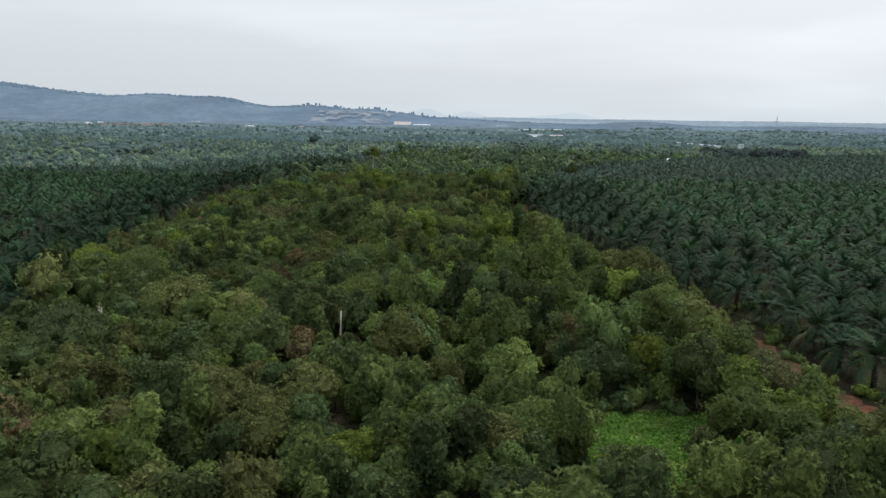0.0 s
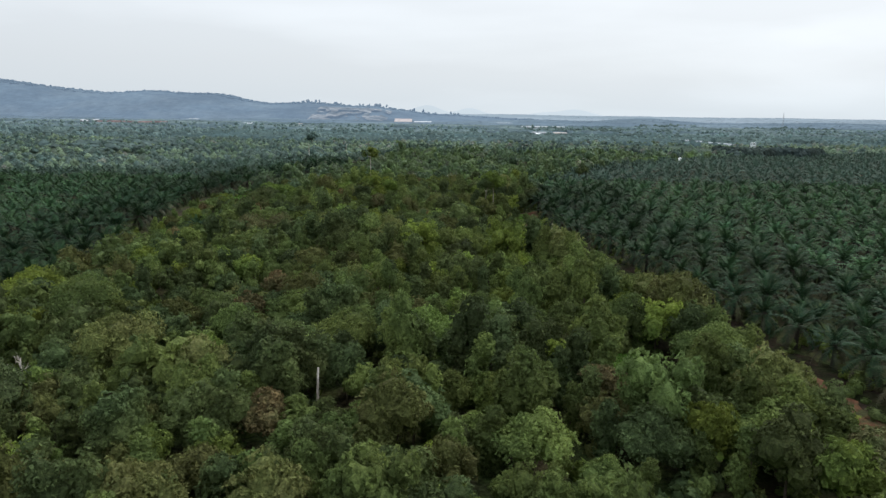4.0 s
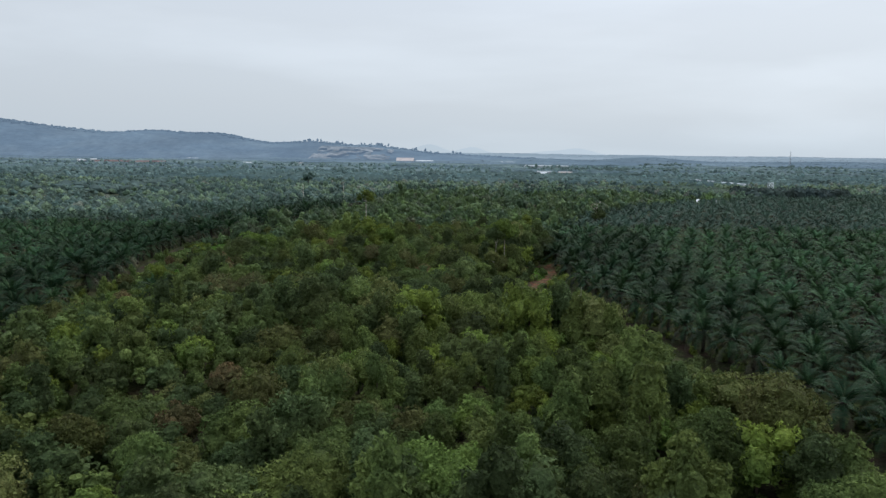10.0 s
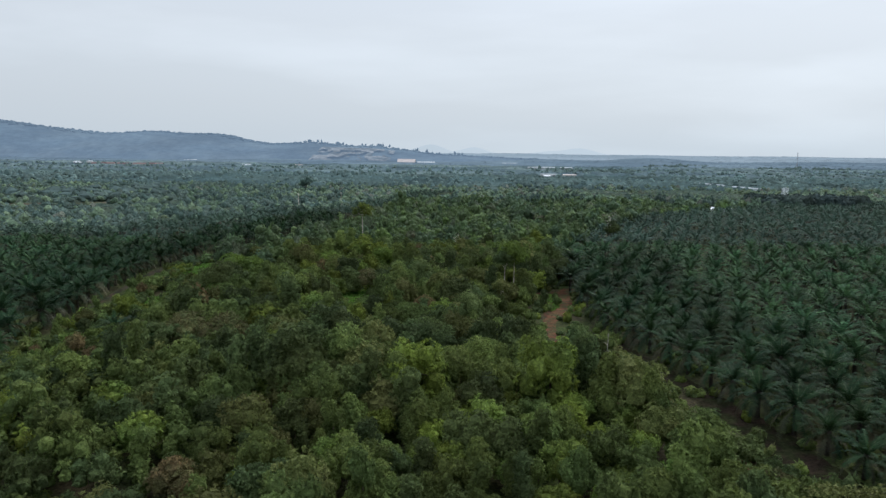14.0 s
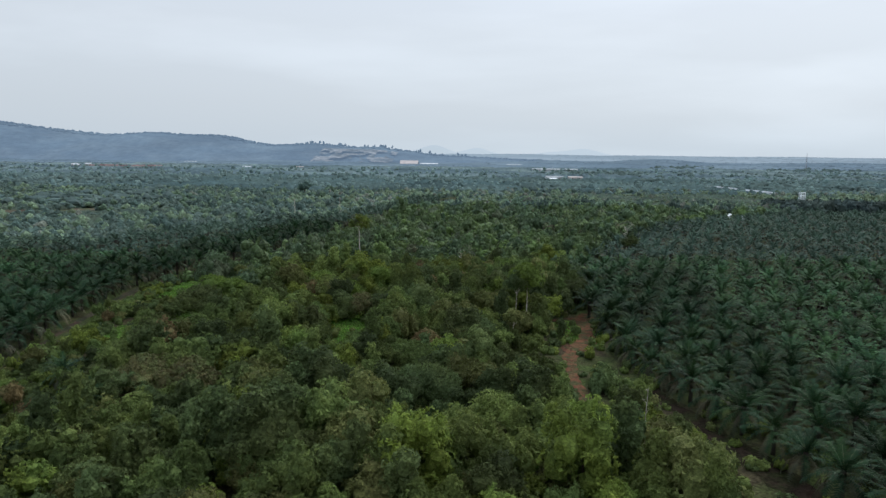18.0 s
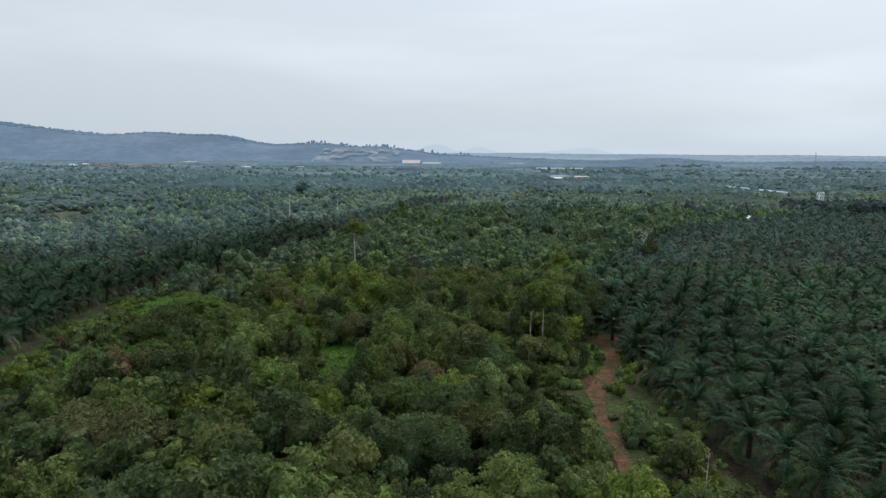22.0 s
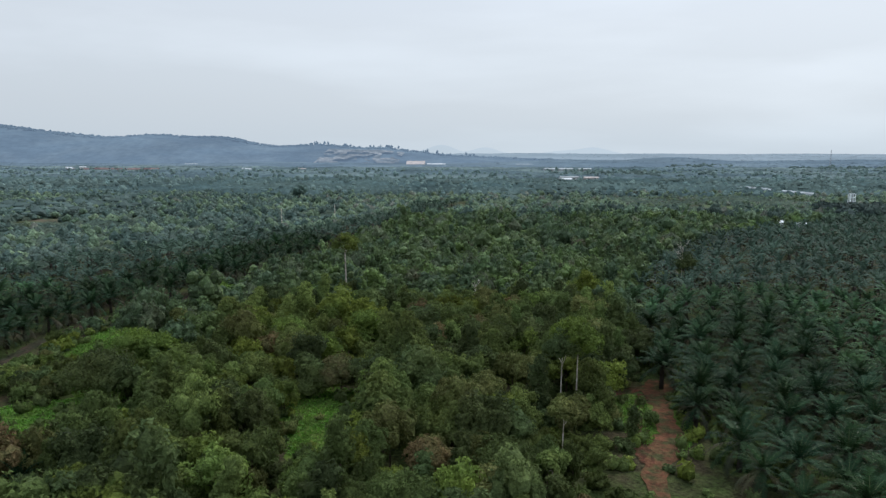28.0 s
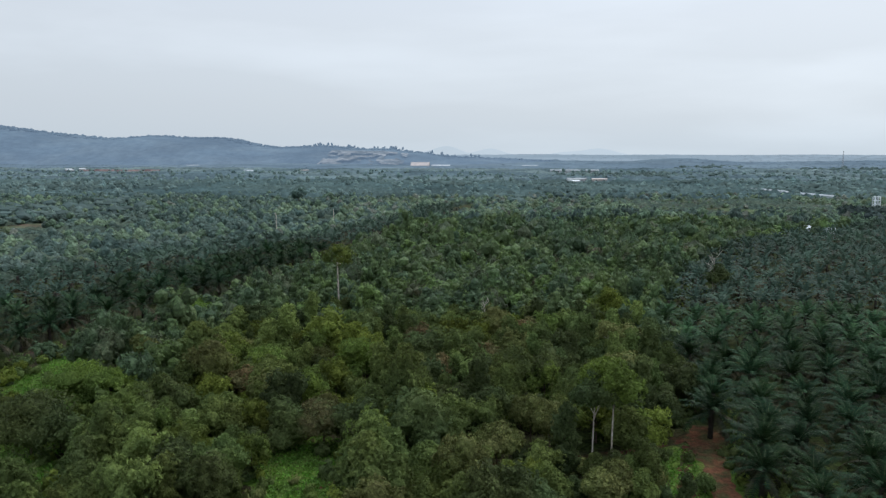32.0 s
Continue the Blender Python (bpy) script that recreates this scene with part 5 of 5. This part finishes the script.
for i, (x, y, leaf, wide) in enumerate(CROWNS):
    q = np.random.default_rng(900 + i)
    deep = 3.4 + wide * q.uniform(0.7, 1.0)
    style = "layered" if leaf == "vivid" and y > 280 else "draped" if leaf == "dark" and wide < 4.2 else "round"
    tall_tree(x, y, deep * 1.04, wide * 1.08, deep, leaf, 440 + i, WORDS[leaf], bark=BARK, thick=0.14, style=style, count=int(300 + 34 * wide * wide), name="broad_tree")
for x, y, leaf, wide, deep in [(-16.6, 95.2, "mid", 2.7, 6.4), (-13.4, 95.2, "dark", 2.5, 6.2), (27.6, 199.5, "olive", 3.9, 6.2), (31.5, 204, "dark", 2.6, 5.0), (28, 270.5, "mid", 1.4, 2.2), (16.4, 270.2, "dark", 2.4, 5.2), (13.0, 269.2, "mid", 2.3, 5.0), (-37.6, 356.5, "mid", 2.8, 7.2), (-34.8, 358.4, "dark", 2.6, 6.8)]:
    tall_tree(x, y, deep * 1.04, wide, deep, leaf, 600 + int(y), WORDS[leaf], bark=BARK, thick=0.12, style="round", count=500, name="broad_tree")
for i, (x, y) in enumerate([(-72, 116), (-85, 167), (-81, 196), (-74, 226), (-63, 211), (-59, 241), (36, 301), (38, 277)]):
    palm_of_fronds(x, y, 0.9, i * 1.1, 700 + i, "solitary oil palm with drooping fronds at the forest edge", "oil palms scattered along the forest edge")

# ---- buildings on the plain ----


def box(x0, x1, y0, y1, z0, z1):
    v = [(x, y, z) for x in (x0, x1) for y in (y0, y1) for z in (z0, z1)]
    f = [(0, 1, 3), (0, 3, 2), (4, 6, 7), (4, 7, 5), (0, 4, 5), (0, 5, 1), (2, 3, 7), (2, 7, 6), (0, 2, 6), (0, 6, 4), (1, 5, 7), (1, 7, 3)]
    return np.array(v, float), np.array(f)


def box_mesh(name, mat, *sizes):
    v, f = box(*sizes)
    return mesh(name, v, f, [mat])


def gable(w, d, z, rise, over=0.6, thick=0.15):
    """A thick pitched roof, ridge along x."""
    a, b = w / 2 + over, d / 2 + over
    v = []
    for x in (-a, a):
        v += [(x, -b, z), (x, 0, z + rise), (x, b, z), (x, -b, z + thick), (x, 0, z + rise + thick), (x, b, z + thick)]
    f = [(0, 2, 1), (3, 4, 5), (6, 7, 8), (9, 11, 10)]
    quads = [(3, 9, 10, 4), (4, 10, 11, 5), (0, 1, 7, 6), (1, 2, 8, 7), (0, 6, 9, 3), (2, 5, 11, 8), (0, 3, 4, 1), (1, 4, 5, 2), (6, 7, 10, 9), (7, 8, 11, 10)]
    f = [t for q in quads for t in ((q[0], q[1], q[2]), (q[0], q[2], q[3]))]
    return np.array(v, float), np.array(f)


def building(name, x, y, w, d, h, rise, turn_, roof_mat, label, category, windows=4, group="", wall=None):
    ob = new(name)
    ob.matrix_basis = Matrix.Translation((x, y, float(height(x, y)) - 0.1)) @ Matrix.Rotation(turn_, 4, "Z")
    part("wall", box_mesh("wall", wall or WALL, -w / 2, w / 2, -d / 2, d / 2, 0, h), ob)
    v, f = gable(w, d, h, rise)
    part("roof", mesh("roof", v, f, [roof_mat]), ob)
    for k in range(windows):
        cx = -w / 2 + w * (k + 0.5) / windows
        ww = min(1.4, w / windows * 0.5)
        win = part("window", box_mesh("window", WHITE, cx - ww, cx + ww, -d / 2 - 0.12, -d / 2 + 0.05, h * 0.3, h * 0.75), ob)
        part("pane", box_mesh("pane", DARK, cx - ww * 0.86, cx + ww * 0.86, -d / 2 - 0.16, -d / 2 - 0.1, h * 0.34, h * 0.71), win)
    return tagged(ob, label, category, group)


SHEDS = "long white-roofed sheds beyond the meadow"
for x, y, w in [(286, 900, 8), (294, 893, 9), (299.5, 877, 21), (302.5, 855, 20), (305.5, 834, 20), (308.8, 816, 14), (311.8, 802, 14)]:
    building("farm_shed", x, y, w, 4, 4.6, 0.9, -1.33, PALE_ROOF, "long low shed with a white sheet roof", "shed", 3, SHEDS, WHITE)
for x, y, w, d, h, ro, lab in [(128, 1120, 34, 16, 3.6, WHITE, "white-roofed warehouse on the plain"), (150, 1170, 26, 14, 3.6, PALE_ROOF, "small white warehouse beside red soil"), (181, 1168, 20, 12, 3.6, TAN_ROOF, "tan-roofed warehouse on the plain"),
                               (186, 1547, 56, 22, 4.6, PALE_ROOF, "long white factory roof on the plain"), (238, 1550, 24, 16, 4.4, PALE_ROOF, "white factory annexe on the plain"), (-116, 1885, 44, 34, 6.0, TAN_ROOF, "large tan-roofed factory below the quarry"),
                               (-66, 1890, 44, 12, 5.5, WHITE, "white-roofed factory hall below the quarry"), (30, 1745, 44, 22, 4, PALE_ROOF, "long white shed among far trees"), (78, 1760, 26, 18, 4, PALE_ROOF, "white shed among far trees"), (150, 1890, 40, 20, 5, PALE_ROOF, "far white factory hall"),
                               (-640, 1800, 30, 14, 6, WHITE, "white house at the foot of the hill"), (-412, 1487, 16, 9, 5, WHITE, "white house on the far plain"), (176, 552, 6, 4, 4.6, WHITE, "small white hut beside the meadow"), (180.5, 541, 4, 3, 4.4, WHITE, "tiny white hut beside the meadow"), (-318, 1540, 14, 8, 4, TAN_ROOF, "tan-roofed house on the far plain")]:
    building("warehouse" if w > 12 else "hut", x, y, w, d, h, h * (1.3 if ro is TAN_ROOF and w > 40 else 0.3), 0.0, ro, lab, "building", 2 if w > 12 else 1, "", None if ro is TAN_ROOF else ro)
for i in range(9):
    building("terrace_house", -692 + i * 15.5, 1440 + (i % 2) * 8, 14, 9, 5.0, 2.6, 0.05, RED_ROOF, "terraced house with a red clay roof", "house", 2, "red-roofed houses at the foot of the hill")
for i, (x, y) in enumerate([(-722, 1436), (-735, 1452), (-708, 1450)]):
    building("white_house", x, y, 10, 8, 7 + i, 1.5, 0.2 * i, WHITE, "white two-storey house at the foot of the hill", "house", 2)

# open concrete house frame
fr = new("house_frame")
fr.location = (285.5, 685.5, float(height(285, 685)))
for z in (3.0, 6.2, 9.0, 11.6):
    part("slab", box_mesh("slab", WHITE, -2.2, 2.2, -1.4, 1.4, z, z + 0.35), fr)
for x in (-2.0, 0, 2.0):
    for y in (-1.2, 1.2):
        part("column", box_mesh("column", WHITE, x - 0.2, x + 0.2, y - 0.2, y + 0.2, -0.1, 11.7), fr)
part("wall", box_mesh("wall", WALL, -2.0, 2.0, 0.8, 1.0, 0, 3.0), fr)
tagged(fr, "unfinished white concrete house frame with open storeys", "building")

# lattice mast
mast = new("radio_mast")
mast.location = (763, 1646, -12)
for k in range(4):
    a = k * math.pi / 2 + 0.4
    v, f = tube([(2.6 * math.cos(a), 2.6 * math.sin(a), -0.5), (0.6 * math.cos(a), 0.6 * math.sin(a), 52)], [0.32, 0.2], 5)
    part("leg", mesh("leg", v, f, [STEEL]), mast)
for z in range(4, 52, 5):
    w = 2.6 - 2.0 * z / 52
    for k in range(4):
        a, b = k * math.pi / 2 + 0.4, (k + 1) * math.pi / 2 + 0.4
        w2 = 2.6 - 2.0 * (z + 5) / 52
        v, f = tube([(w * math.cos(a), w * math.sin(a), z), (w2 * math.cos(b), w2 * math.sin(b), z + 4.6)], [0.12, 0.12], 4)
        part("brace", mesh("brace", v, f, [STEEL]), mast)
tagged(mast, "tall grey lattice radio mast on the horizon", "mast")

# quarry face on the hill
qx, qy = np.meshgrid(np.linspace(-378, -165, 110), np.linspace(1930, 2150, 44))
top = np.interp(qx, RIDGE_X, RIDGE_H)
u = (qy - 1900) / 800
qz = -3.0 + top * np.clip(np.sin(np.clip(u * 1.9, 0, 1) * math.pi / 2), 0, 1) ** 1.15 + 6.5 + np.array([[2.0 * noise.noise((a * 0.05, b * 0.05, 6.0)) for a, b in zip(ra, rb)] for ra, rb in zip(qx, qy)])
v = np.stack([qx, qy, qz], -1).reshape(-1, 3)
i = (np.arange(43)[:, None] * 110 + np.arange(109)[None]).ravel()
bare = np.array([noise.noise((v[k][0] * 0.013, v[k][1] * 0.012, 12.0)) + 0.8 * noise.noise((v[k][0] * 0.05, v[k][1] * 0.03, 4.0)) > -0.08 for k in i])
i = i[bare]
f = np.concatenate([np.stack([i, i + 1, i + 111], 1), np.stack([i, i + 111, i + 110], 1)])
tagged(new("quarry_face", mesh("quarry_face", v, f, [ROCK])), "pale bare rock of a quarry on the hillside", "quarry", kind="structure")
patch("shed_yard", 311, 812, 8, 16, -0.25, PALE_SOIL, 0.2, "bare soil yard at the end of white sheds", "bare ground", 62)
patch("red_soil_yard", 146, 1150, 40, 22, 0.0, PALE_SOIL, 0.2, "bare soil yard round white sheds", "bare ground", 61)
